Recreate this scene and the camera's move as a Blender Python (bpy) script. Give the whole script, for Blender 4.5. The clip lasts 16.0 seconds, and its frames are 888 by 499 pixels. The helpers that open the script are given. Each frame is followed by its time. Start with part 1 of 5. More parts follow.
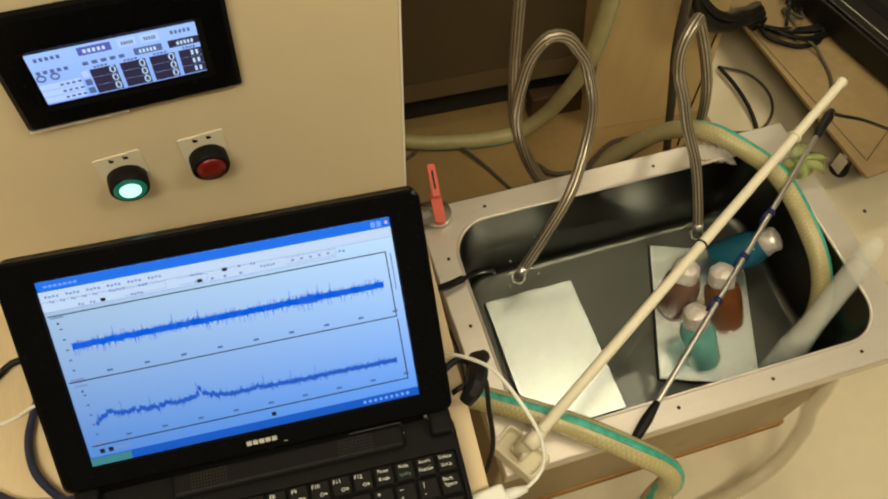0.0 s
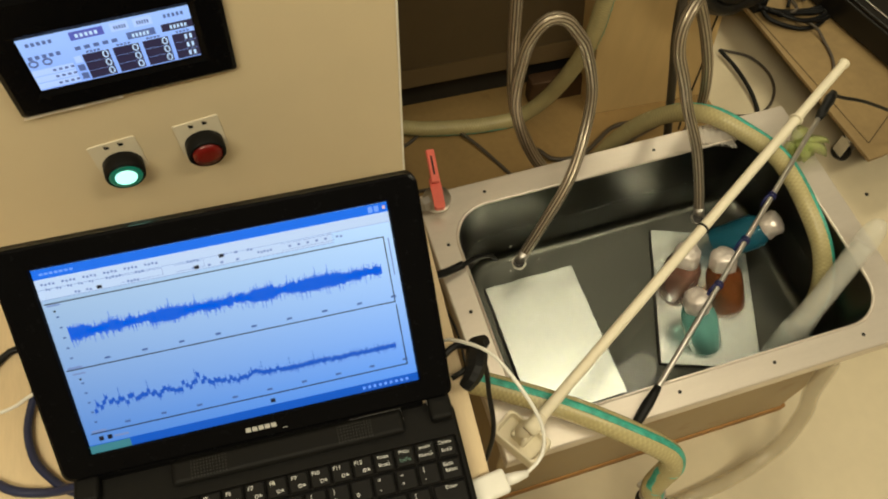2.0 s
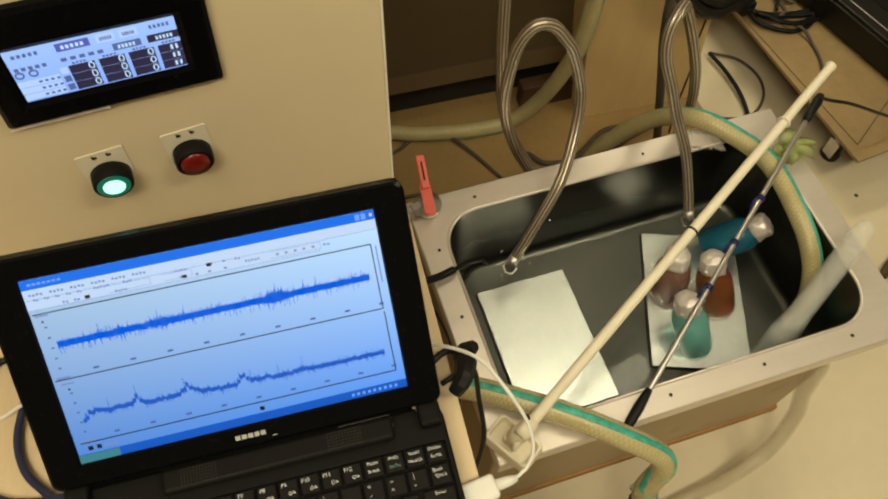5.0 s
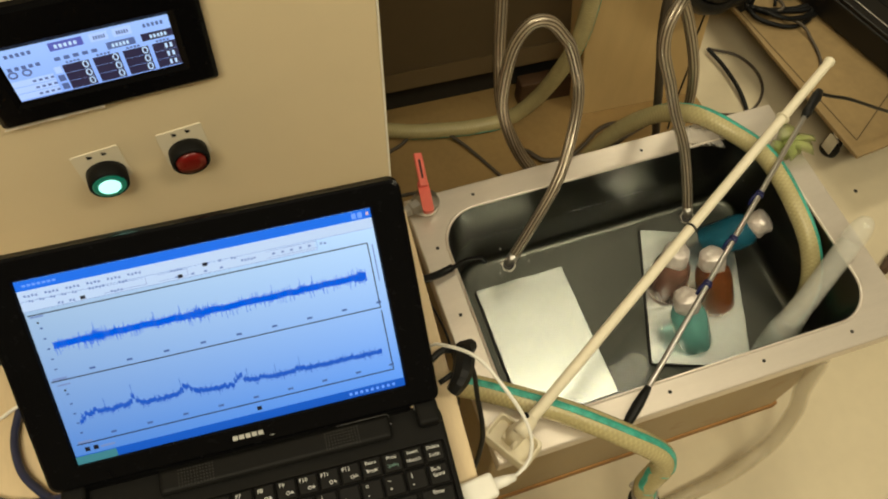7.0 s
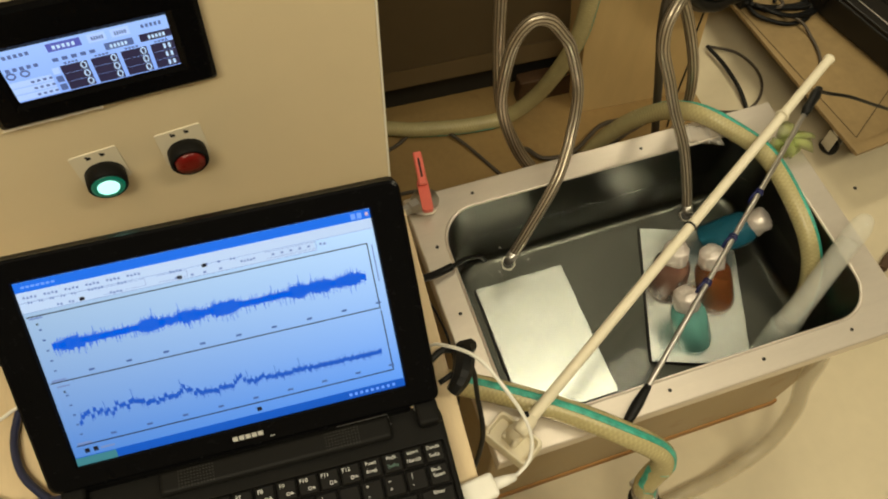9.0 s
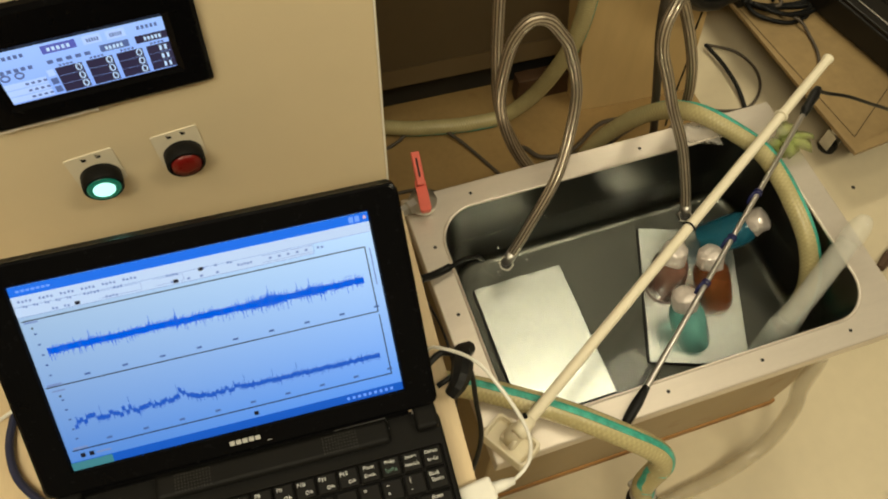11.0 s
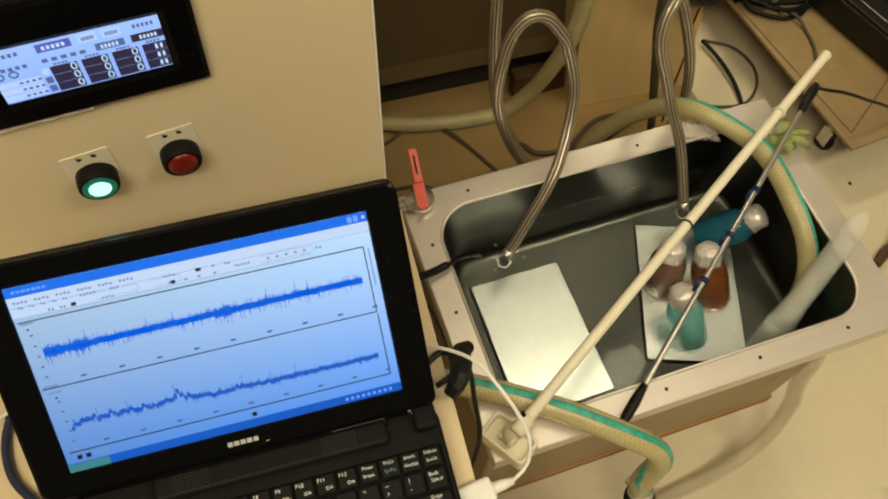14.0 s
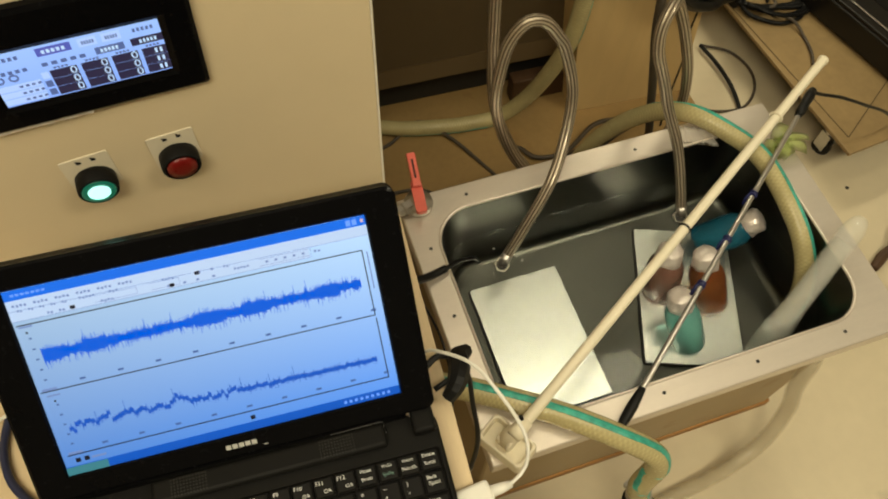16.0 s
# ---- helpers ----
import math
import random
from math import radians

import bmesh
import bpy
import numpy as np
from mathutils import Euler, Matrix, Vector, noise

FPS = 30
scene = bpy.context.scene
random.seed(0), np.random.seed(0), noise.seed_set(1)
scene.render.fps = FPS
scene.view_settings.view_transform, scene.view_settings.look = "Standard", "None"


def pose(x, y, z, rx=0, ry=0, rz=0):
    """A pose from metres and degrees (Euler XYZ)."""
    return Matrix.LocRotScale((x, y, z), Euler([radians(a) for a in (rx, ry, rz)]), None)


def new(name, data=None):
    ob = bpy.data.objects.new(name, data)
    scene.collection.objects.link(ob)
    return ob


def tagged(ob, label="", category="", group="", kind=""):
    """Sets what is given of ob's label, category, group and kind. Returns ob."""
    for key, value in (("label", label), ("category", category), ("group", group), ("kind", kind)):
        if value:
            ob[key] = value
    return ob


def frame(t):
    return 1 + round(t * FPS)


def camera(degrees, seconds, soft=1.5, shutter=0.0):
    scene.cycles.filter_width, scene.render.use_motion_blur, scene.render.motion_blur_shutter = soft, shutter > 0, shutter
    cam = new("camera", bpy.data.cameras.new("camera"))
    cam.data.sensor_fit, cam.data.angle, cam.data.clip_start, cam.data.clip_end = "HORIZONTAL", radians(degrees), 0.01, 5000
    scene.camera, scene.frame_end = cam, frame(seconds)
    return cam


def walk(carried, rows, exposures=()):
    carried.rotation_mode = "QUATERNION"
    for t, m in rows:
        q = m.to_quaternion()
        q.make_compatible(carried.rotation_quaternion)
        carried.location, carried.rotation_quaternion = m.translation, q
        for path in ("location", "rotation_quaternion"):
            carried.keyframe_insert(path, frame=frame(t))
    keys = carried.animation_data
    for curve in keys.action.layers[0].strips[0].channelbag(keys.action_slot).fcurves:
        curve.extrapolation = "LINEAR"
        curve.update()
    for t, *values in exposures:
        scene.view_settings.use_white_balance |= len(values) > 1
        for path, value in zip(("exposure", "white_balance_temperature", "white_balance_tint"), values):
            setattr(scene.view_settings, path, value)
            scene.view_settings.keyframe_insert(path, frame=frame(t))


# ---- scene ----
cam = camera(60.07, 16.0, soft=2.0)
walk(cam, [
    (0, pose(-0.2263, -0.4897, 1.2101, 29.829, -1.448, -17.071)),
    (0.5, pose(-0.2254, -0.4894, 1.2098, 29.592, -1.390, -17.063)),
    (1, pose(-0.2243, -0.4919, 1.2080, 29.286, -1.015, -17.331)),
    (1.5, pose(-0.2232, -0.4912, 1.2067, 28.972, -0.991, -17.366)),
    (2, pose(-0.2241, -0.4900, 1.2060, 28.885, -1.145, -17.380)),
    (2.5, pose(-0.2220, -0.4906, 1.2070, 28.898, -1.232, -17.514)),
    (3, pose(-0.2199, -0.4917, 1.2075, 28.981, -1.377, -17.689)),
    (3.5, pose(-0.2189, -0.4933, 1.2080, 29.086, -1.410, -17.967)),
    (4, pose(-0.2192, -0.4908, 1.2087, 29.149, -1.359, -17.978)),
    (6.5, pose(-0.2172, -0.4921, 1.2098, 29.161, -0.988, -18.198)),
    (7, pose(-0.2165, -0.4901, 1.2079, 28.975, -1.064, -18.271)),
    (7.5, pose(-0.2159, -0.4879, 1.2084, 28.891, -1.052, -18.303)),
    (8, pose(-0.2162, -0.4878, 1.2077, 28.790, -1.086, -18.315)),
    (8.5, pose(-0.2158, -0.4879, 1.2087, 28.704, -1.103, -18.310)),
    (9, pose(-0.2160, -0.4880, 1.2081, 28.771, -1.033, -18.418)),
    (11.5, pose(-0.2148, -0.4798, 1.2066, 28.344, -1.330, -18.524)),
    (12, pose(-0.2148, -0.4762, 1.2046, 28.105, -1.432, -18.630)),
    (12.5, pose(-0.2144, -0.4731, 1.2049, 27.988, -1.454, -18.687)),
    (13, pose(-0.2149, -0.4738, 1.2051, 28.154, -1.406, -18.698)),
    (13.5, pose(-0.2148, -0.4734, 1.2055, 28.070, -1.475, -18.597)),
    (14, pose(-0.2156, -0.4779, 1.2060, 28.164, -1.456, -18.717)),
    (14.5, pose(-0.2157, -0.4804, 1.2058, 28.293, -1.500, -18.735)),
    (15, pose(-0.2155, -0.4821, 1.2078, 28.520, -1.538, -18.783)),
    (15.5, pose(-0.2155, -0.4814, 1.2074, 28.608, -1.514, -18.786)),
    (16, pose(-0.2160, -0.4787, 1.2073, 28.449, -1.606, -18.714)),
])

# ---- light: assumed, unseen ceiling fluorescents in a closed room ----
world = bpy.data.worlds.new("room_air")
world.use_nodes = True
world.node_tree.nodes["Background"].inputs[0].default_value = (1.0, 0.86, 0.62, 1)
world.node_tree.nodes["Background"].inputs[1].default_value = 0.02
scene.world = world
LAMP_COLOUR = (0.96, 0.855, 0.59)
# second, third and fifth are added fill for plates, flange, box and tank
LAMPS = [(0.84, 1.62, 2.50, 27.0, 0.28), (0.45, 0.26, 2.50, 4.6, 0.22), (1.15, -1.00, 2.50, 23.0, 0.28), (-0.80, -1.30, 2.50, 27.0, 0.28), (-0.70, -0.75, 2.50, 8.0, 0.28)]
for lx, ly, lz, watts, width in LAMPS:
    data = bpy.data.lights.new("assumed_ceiling_tube", "AREA")
    data.shape, data.size, data.size_y = "RECTANGLE", 1.1, width
    data.energy, data.color = watts, LAMP_COLOUR
    new("assumed_ceiling_tube", data).matrix_world = pose(lx, ly, lz)
scene.view_settings.exposure = 0.0


# ---- materials ----
def mat(name, colour, rough=0.5, metal=0.0, vary=0.12, scale=6.0, bump=0.0, bump_scale=60.0, spec=0.5, trans=0.0, ior=1.45, coat=0.0, stain=None, rough_vary=0.08, stretch=(1, 1, 1), alpha=1.0):
    m = bpy.data.materials.new(name)
    m.use_nodes = True
    nt = m.node_tree
    b = nt.nodes["Principled BSDF"]
    tc = nt.nodes.new("ShaderNodeTexCoord")
    mp = nt.nodes.new("ShaderNodeMapping")
    mp.inputs["Scale"].default_value = stretch
    nt.links.new(tc.outputs["Object"], mp.inputs["Vector"])
    n1 = nt.nodes.new("ShaderNodeTexNoise")
    n1.inputs["Scale"].default_value, n1.inputs["Detail"].default_value = scale, 8
    n2 = nt.nodes.new("ShaderNodeTexNoise")
    n2.inputs["Scale"].default_value, n2.inputs["Detail"].default_value = scale * 9, 4
    for n in (n1, n2):
        nt.links.new(mp.outputs[0], n.inputs["Vector"])
    mixn = nt.nodes.new("ShaderNodeMath")
    mixn.operation = "MULTIPLY_ADD"
    mixn.inputs[1].default_value = 0.35
    nt.links.new(n2.outputs["Fac"], mixn.inputs[0])
    sc = nt.nodes.new("ShaderNodeMath")
    sc.operation = "MULTIPLY"
    sc.inputs[1].default_value = 0.65
    nt.links.new(n1.outputs["Fac"], sc.inputs[0])
    nt.links.new(sc.outputs[0], mixn.inputs[2])
    ramp = nt.nodes.new("ShaderNodeValToRGB")
    lo = [max(0, c * (1 - vary)) for c in colour]
    hi = [min(1, c * (1 + vary)) for c in colour]
    ramp.color_ramp.elements[0].position, ramp.color_ramp.elements[1].position = 0.3, 0.7
    ramp.color_ramp.elements[0].color, ramp.color_ramp.elements[1].color = (*lo, 1), (*hi, 1)
    nt.links.new(mixn.outputs[0], ramp.inputs[0])
    out = ramp.outputs[0]
    if stain:
        n3 = nt.nodes.new("ShaderNodeTexNoise")
        n3.inputs["Scale"].default_value, n3.inputs["Detail"].default_value = stain[1], 6
        nt.links.new(tc.outputs["Object"], n3.inputs["Vector"])
        r3 = nt.nodes.new("ShaderNodeValToRGB")
        r3.color_ramp.elements[0].position, r3.color_ramp.elements[1].position = stain[2], stain[2] + 0.12
        nt.links.new(n3.outputs["Fac"], r3.inputs[0])
        mx = nt.nodes.new("ShaderNodeMix")
        mx.data_type = "RGBA"
        nt.links.new(r3.outputs[0], mx.inputs["Factor"])
        nt.links.new(out, mx.inputs["A"])
        mx.inputs["B"].default_value = (*stain[0], 1)
        out = mx.outputs["Result"]
    nt.links.new(out, b.inputs["Base Color"])
    rr = nt.nodes.new("ShaderNodeMapRange")
    rr.inputs["To Min"].default_value, rr.inputs["To Max"].default_value = max(0.02, rough - rough_vary), min(1, rough + rough_vary)
    nt.links.new(n2.outputs["Fac"], rr.inputs["Value"])
    nt.links.new(rr.outputs[0], b.inputs["Roughness"])
    b.inputs["Metallic"].default_value = metal
    b.inputs["Specular IOR Level"].default_value = spec
    b.inputs["Transmission Weight"].default_value = trans
    b.inputs["IOR"].default_value = ior
    b.inputs["Coat Weight"].default_value = coat
    b.inputs["Alpha"].default_value = alpha
    if bump:
        nb = nt.nodes.new("ShaderNodeTexNoise")
        nb.inputs["Scale"].default_value, nb.inputs["Detail"].default_value = bump_scale, 5
        nt.links.new(mp.outputs[0], nb.inputs["Vector"])
        bp = nt.nodes.new("ShaderNodeBump")
        bp.inputs["Strength"].default_value, bp.inputs["Distance"].default_value = bump, 0.002
        nt.links.new(nb.outputs["Fac"], bp.inputs["Height"])
        nt.links.new(bp.outputs[0], b.inputs["Normal"])
    return m


def glow(name, colour, strength):
    m = bpy.data.materials.new(name)
    m.use_nodes = True
    b = m.node_tree.nodes["Principled BSDF"]
    b.inputs["Base Color"].default_value = (*[c * 0.1 for c in colour], 1)
    b.inputs["Roughness"].default_value = 0.35
    b.inputs["Emission Color"].default_value = (*colour, 1)
    b.inputs["Emission Strength"].default_value = strength
    return m


def screen_glow(name, low, high, strength, x0, x1, half=0.0, dim=1.0):
    """A lit panel running from one colour to another across its height; an optional side fade paints viewing-angle
    falloff.
    """
    m = glow(name, low, strength)
    nt = m.node_tree
    b = nt.nodes["Principled BSDF"]
    tc = nt.nodes.new("ShaderNodeTexCoord")
    sep = nt.nodes.new("ShaderNodeSeparateXYZ")
    nt.links.new(tc.outputs["Object"], sep.inputs[0])
    mr = nt.nodes.new("ShaderNodeMapRange")
    mr.inputs["From Min"].default_value, mr.inputs["From Max"].default_value = x0, x1
    nt.links.new(sep.outputs["Y"], mr.inputs["Value"])
    ramp = nt.nodes.new("ShaderNodeValToRGB")
    ramp.color_ramp.elements[0].color, ramp.color_ramp.elements[1].color = (*low, 1), (*high, 1)
    nt.links.new(mr.outputs[0], ramp.inputs[0])
    nt.links.new(ramp.outputs[0], b.inputs["Emission Color"])
    if half:
        fade = nt.nodes.new("ShaderNodeMapRange")
        fade.inputs["From Min"].default_value, fade.inputs["From Max"].default_value = -half, half
        fade.inputs["To Min"].default_value, fade.inputs["To Max"].default_value = strength * dim, strength * 1.06
        nt.links.new(sep.outputs["X"], fade.inputs["Value"])
        nt.links.new(fade.outputs[0], b.inputs["Emission Strength"])
    return m


def ribbed(name, colour, dark, metal, rough, lines, along=0.0, trans=0.0):
    """Hose skin: streaks round the hose and a finer weave along it, from the sweep's own coordinates."""
    m = mat(name, colour, rough, metal, vary=0.2, scale=30, trans=trans)
    nt = m.node_tree
    b = nt.nodes["Principled BSDF"]
    uv = nt.nodes.new("ShaderNodeUVMap")
    sep = nt.nodes.new("ShaderNodeSeparateXYZ")
    nt.links.new(uv.outputs[0], sep.inputs[0])

    def wave(sock, freq):
        mu = nt.nodes.new("ShaderNodeMath")
        mu.operation = "MULTIPLY"
        mu.inputs[1].default_value = freq
        nt.links.new(sock, mu.inputs[0])
        si = nt.nodes.new("ShaderNodeMath")
        si.operation = "SINE"
        nt.links.new(mu.outputs[0], si.inputs[0])
        return si.outputs[0]

    su = wave(sep.outputs["X"], lines * 2 * math.pi)
    if along:
        ad = nt.nodes.new("ShaderNodeMath")
        ad.operation = "MULTIPLY"
        nt.links.new(su, ad.inputs[0])
        nt.links.new(wave(sep.outputs["Y"], along * 2 * math.pi), ad.inputs[1])
        su = ad.outputs[0]
    mr = nt.nodes.new("ShaderNodeMapRange")
    mr.inputs["From Min"].default_value = -1
    nt.links.new(su, mr.inputs["Value"])
    mx = nt.nodes.new("ShaderNodeMix")
    mx.data_type = "RGBA"
    nt.links.new(mr.outputs[0], mx.inputs["Factor"])
    old = b.inputs["Base Color"].links[0].from_socket
    nt.links.new(old, mx.inputs["A"])
    mx.inputs["B"].default_value = (*dark, 1)
    nt.links.new(mx.outputs["Result"], b.inputs["Base Color"])
    bp = nt.nodes.new("ShaderNodeBump")
    bp.inputs["Strength"].default_value, bp.inputs["Distance"].default_value = (0.12 if along else 0.4), 0.001
    nt.links.new(su, bp.inputs["Height"])
    nt.links.new(bp.outputs[0], b.inputs["Normal"])
    return m


M = {}
M["floor"] = mat("cream_vinyl_floor", (0.61, 0.53, 0.375), 0.35, vary=0.06, scale=5, bump=0.05, bump_scale=90, stain=((0.40, 0.35, 0.25), 7, 0.68))
M["wall"] = mat("painted_wall", (0.42, 0.38, 0.31), 0.8, vary=0.04, scale=2)
M["ceiling"] = mat("ceiling_board", (0.22, 0.215, 0.20), 0.85, vary=0.03, scale=3)
M["cabinet"] = mat("beige_powder_coat", (0.68, 0.57, 0.385), 0.5, vary=0.03, scale=4, bump=0.04, bump_scale=400)
M["board"] = mat("pale_wood_board", (0.66, 0.52, 0.33), 0.55, vary=0.10, scale=8, stretch=(6, 1, 1), bump=0.05, bump_scale=80)
M["leg"] = mat("grey_painted_steel", (0.42, 0.41, 0.38), 0.45, vary=0.05)
M["steel"] = mat("brushed_stainless", (0.74, 0.67, 0.59), 0.36, 0.60, vary=0.05, scale=14, stretch=(1, 5, 5), bump=0.02, bump_scale=90)
# same stainless as the flange, darkened to stand in for dark reflections
M["basin"] = mat("darkened_stainless_basin", (0.082, 0.080, 0.071), 0.30, 1.0, vary=0.05, scale=5, rough_vary=0.008)
M["casing"] = mat("beige_steel_casing", (0.38, 0.285, 0.155), 0.5, vary=0.08, scale=6, stain=((0.30, 0.16, 0.05), 9, 0.64))
M["brown_wood"] = mat("stained_brown_wood", (0.065, 0.032, 0.013), 0.6, vary=0.3, scale=10, stretch=(1, 8, 8), bump=0.1, bump_scale=50)
M["black"] = mat("black_plastic", (0.003, 0.003, 0.0033), 0.45, spec=0.08, vary=0.2, scale=30, bump=0.06, bump_scale=900)
M["black_gloss"] = mat("glossy_black_bezel", (0.0025, 0.0025, 0.003), 0.25, vary=0.1, scale=20, spec=0.10)
M["key"] = mat("black_keycap", (0.011, 0.0105, 0.010), 0.5, spec=0.12, vary=0.15, scale=80, bump=0.08, bump_scale=1500)
M["grey_black"] = mat("dark_grey_plastic", (0.0085, 0.0082, 0.0078), 0.5, spec=0.10, vary=0.15, scale=30, bump=0.06, bump_scale=900)
M["ink"] = mat("white_legend_ink", (0.72, 0.72, 0.69), 0.6, vary=0.05)
M["ink_green"] = mat("green_legend_ink", (0.12, 0.22, 0.18), 0.6, vary=0.05)
M["logo"] = mat("silver_badge", (0.62, 0.62, 0.6), 0.35, 0.3, vary=0.05)
M["rubber"] = mat("black_rubber", (0.006, 0.006, 0.006), 0.45, spec=0.25, vary=0.2, scale=40)
M["dark_cable"] = mat("grey_brown_cable", (0.07, 0.055, 0.04), 0.5, vary=0.2, scale=30)
M["blue_cable"] = mat("dark_blue_cable", (0.015, 0.02, 0.06), 0.45, vary=0.2, scale=30)
M["white"] = mat("white_plastic", (0.80, 0.78, 0.72), 0.4, vary=0.04, scale=20)
M["cream"] = mat("cream_plastic", (0.82, 0.75, 0.58), 0.4, vary=0.06, scale=20, bump=0.05, bump_scale=200)
M["label"] = mat("white_label_plate", (0.70, 0.63, 0.49), 0.5, vary=0.04)
M["red"] = mat("salmon_red_plastic", (0.80, 0.17, 0.13), 0.45, vary=0.1, scale=30)
M["red_lens"] = mat("dull_red_lens", (0.15, 0.007, 0.005), 0.3, vary=0.1, scale=40)
M["green_lens"] = glow("lit_green_lens", (0.42, 1.0, 0.80), 1.7)
M["green_ring"] = glow("dim_green_ring", (0.0, 0.14, 0.075), 0.7)
M["metal"] = mat("worn_metal", (0.55, 0.53, 0.50), 0.35, 0.9, vary=0.1, scale=50)
M["braid"] = ribbed("braided_steel_hose", (0.66, 0.58, 0.46), (0.13, 0.095, 0.06), 0.7, 0.34, 11)
M["hose"] = ribbed("cloudy_reinforced_hose", (0.60, 0.52, 0.27), (0.50, 0.43, 0.215), 0.0, 0.25, 8, 190)
M["hose"].node_tree.nodes["Principled BSDF"].inputs["Alpha"].default_value = 0.80
M["stripe"] = mat("green_hose_stripe", (0.05, 0.36, 0.28), 0.35, vary=0.45, scale=110)
M["clear"] = mat("cloudy_clear_tube", (0.62, 0.54, 0.38), 0.15, vary=0.1, scale=20, alpha=0.28)
M["rust"] = mat("rusty_steel_strip", (0.34, 0.17, 0.05), 0.65, vary=0.35, scale=14, stretch=(1, 6, 6), bump=0.1, bump_scale=80)
M["milky"] = mat("milky_plastic_tube", (0.82, 0.82, 0.76), 0.09, vary=0.08, scale=20, alpha=0.27, coat=0.4)
M["nut"] = mat("dull_nickel_nut", (0.34, 0.32, 0.27), 0.42, 0.8, vary=0.15, scale=60)
M["plate"] = mat("satin_metal_plate", (0.93, 0.93, 0.92), 0.24, 0.88, vary=0.02, scale=12, rough_vary=0.015)
M["plate_rim_shade"] = mat("plate_rim_shade_black", (0.02, 0.018, 0.015), 0.6, vary=0.2, scale=60)
M["cap"] = mat("crumpled_foil_cap", (0.88, 0.80, 0.75), 0.32, 0.45, vary=0.08, scale=60, bump=1.0, bump_scale=130)
M["teal"] = mat("teal_bottle_glass", (0.22, 0.52, 0.48), 0.10, vary=0.1, scale=20, trans=0.5)
M["blue"] = mat("blue_bottle_glass", (0.02, 0.15, 0.24), 0.12, vary=0.15, scale=20, trans=0.35)
M["amber"] = mat("amber_bottle_glass", (0.24, 0.075, 0.022), 0.08, vary=0.2, scale=20, trans=0.5)
M["pink"] = mat("pinkish_brown_bottle_glass", (0.24, 0.12, 0.09), 0.10, vary=0.2, scale=20, trans=0.4)
M["navy"] = mat("navy_twist_tie", (0.008, 0.012, 0.09), 0.4, vary=0.2, scale=40)
M["yellow_green"] = mat("yellow_green_tape", (0.56, 0.66, 0.22), 0.3, vary=0.25, scale=60, alpha=0.5)
M["dark_cab"] = mat("brown_grey_steel_cabinet", (0.105, 0.075, 0.040), 0.5, vary=0.12, scale=4)
M["plinth"] = mat("tan_steel_plinth", (0.155, 0.110, 0.058), 0.5, vary=0.08, scale=5)
M["ochre"] = mat("ochre_plywood", (0.60, 0.43, 0.20), 0.55, vary=0.12, scale=5, stretch=(1, 1, 0.2))
# added sheet, brown so that the rear floor turns darker
M["dark_floor_sheet"] = mat("brown_floor_darkening", (0.31, 0.20, 0.078), 0.5, vary=0.14, scale=9, stain=((0.26, 0.155, 0.06), 14, 0.60), bump=0.05, bump_scale=80)
M["cart"] = mat("varnished_plywood_cart", (0.26, 0.18, 0.082), 0.5, vary=0.25, scale=6, stain=((0.22, 0.15, 0.07), 12, 0.66))
M["dark_box"] = mat("dark_grey_case", (0.007, 0.006, 0.005), 0.4, vary=0.2, scale=12)
# joint colour, also the painted shade under the dolly deck
M["joint_and_shade"] = mat("dark_joint_and_shade", (0.07, 0.045, 0.02), 0.8, vary=0.1)
M["film"] = mat("torn_clear_film", (0.85, 0.80, 0.74), 0.15, vary=0.05, alpha=0.42)
# hole colour, also the painted shade under the rear cabinet
M["hole"] = mat("dark_hole_and_shade", (0.02, 0.018, 0.015), 0.7, vary=0.1)
M["tube_glow"] = glow("lit_fluorescent_diffuser", (1.0, 0.86, 0.62), 1.2)

water_mat = bpy.data.materials.new("clear_water")
water_mat.use_nodes = True
wn = water_mat.node_tree
wn.nodes.remove(wn.nodes["Principled BSDF"])
wg = wn.nodes.new("ShaderNodeBsdfGlass")
wg.inputs["Color"].default_value, wg.inputs["Roughness"].default_value, wg.inputs["IOR"].default_value = (0.93, 0.97, 0.95, 1), 0.0, 1.333
wn.links.new(wg.outputs[0], wn.nodes["Material Output"].inputs[0])
M["water"] = water_mat
M["bubble"] = mat("bubble_film", (0.75, 0.75, 0.70), 0.08, 0.3, vary=0.1, scale=60, alpha=0.45)


# ---- mesh helpers ----
def part(name, bm, material, parent=None, label="", at=None, smooth=False):
    me = bpy.data.meshes.new(name)
    bm.normal_update()
    bm.to_mesh(me)
    bm.free()
    me.materials.append(M[material] if isinstance(material, str) else material)
    if smooth:
        for p in me.polygons:
            p.use_smooth = True
    return share(name, me, parent, label, at)


def share(name, me, parent=None, label="", at=None):
    ob = new(name, me)
    if parent:
        ob.parent = parent
    if at is not None:
        ob.matrix_basis = at
    if label:
        ob["label"] = label
    return ob


def thing(name, at, label, category, group="", kind=""):
    ob = new(name)
    ob.empty_display_size = 0.05
    ob.matrix_basis = at
    return tagged(ob, label, category, group, kind)


def box(x0, x1, y0, y1, z0, z1, bevel=0.0, seg=2, bm=None):
    bm = bm or bmesh.new()
    vs = [bm.verts.new((x, y, z)) for x in (x0, x1) for y in (y0, y1) for z in (z0, z1)]
    fs = [bm.faces.new([vs[i] for i in f]) for f in ((0, 1, 3, 2), (4, 6, 7, 5), (0, 4, 5, 1), (2, 3, 7, 6), (0, 2, 6, 4), (1, 5, 7, 3))]
    if bevel:
        es = list({e for f in fs for e in f.edges})
        bmesh.ops.bevel(bm, geom=es, offset=bevel, segments=seg, affect="EDGES", profile=0.5)
    return bm


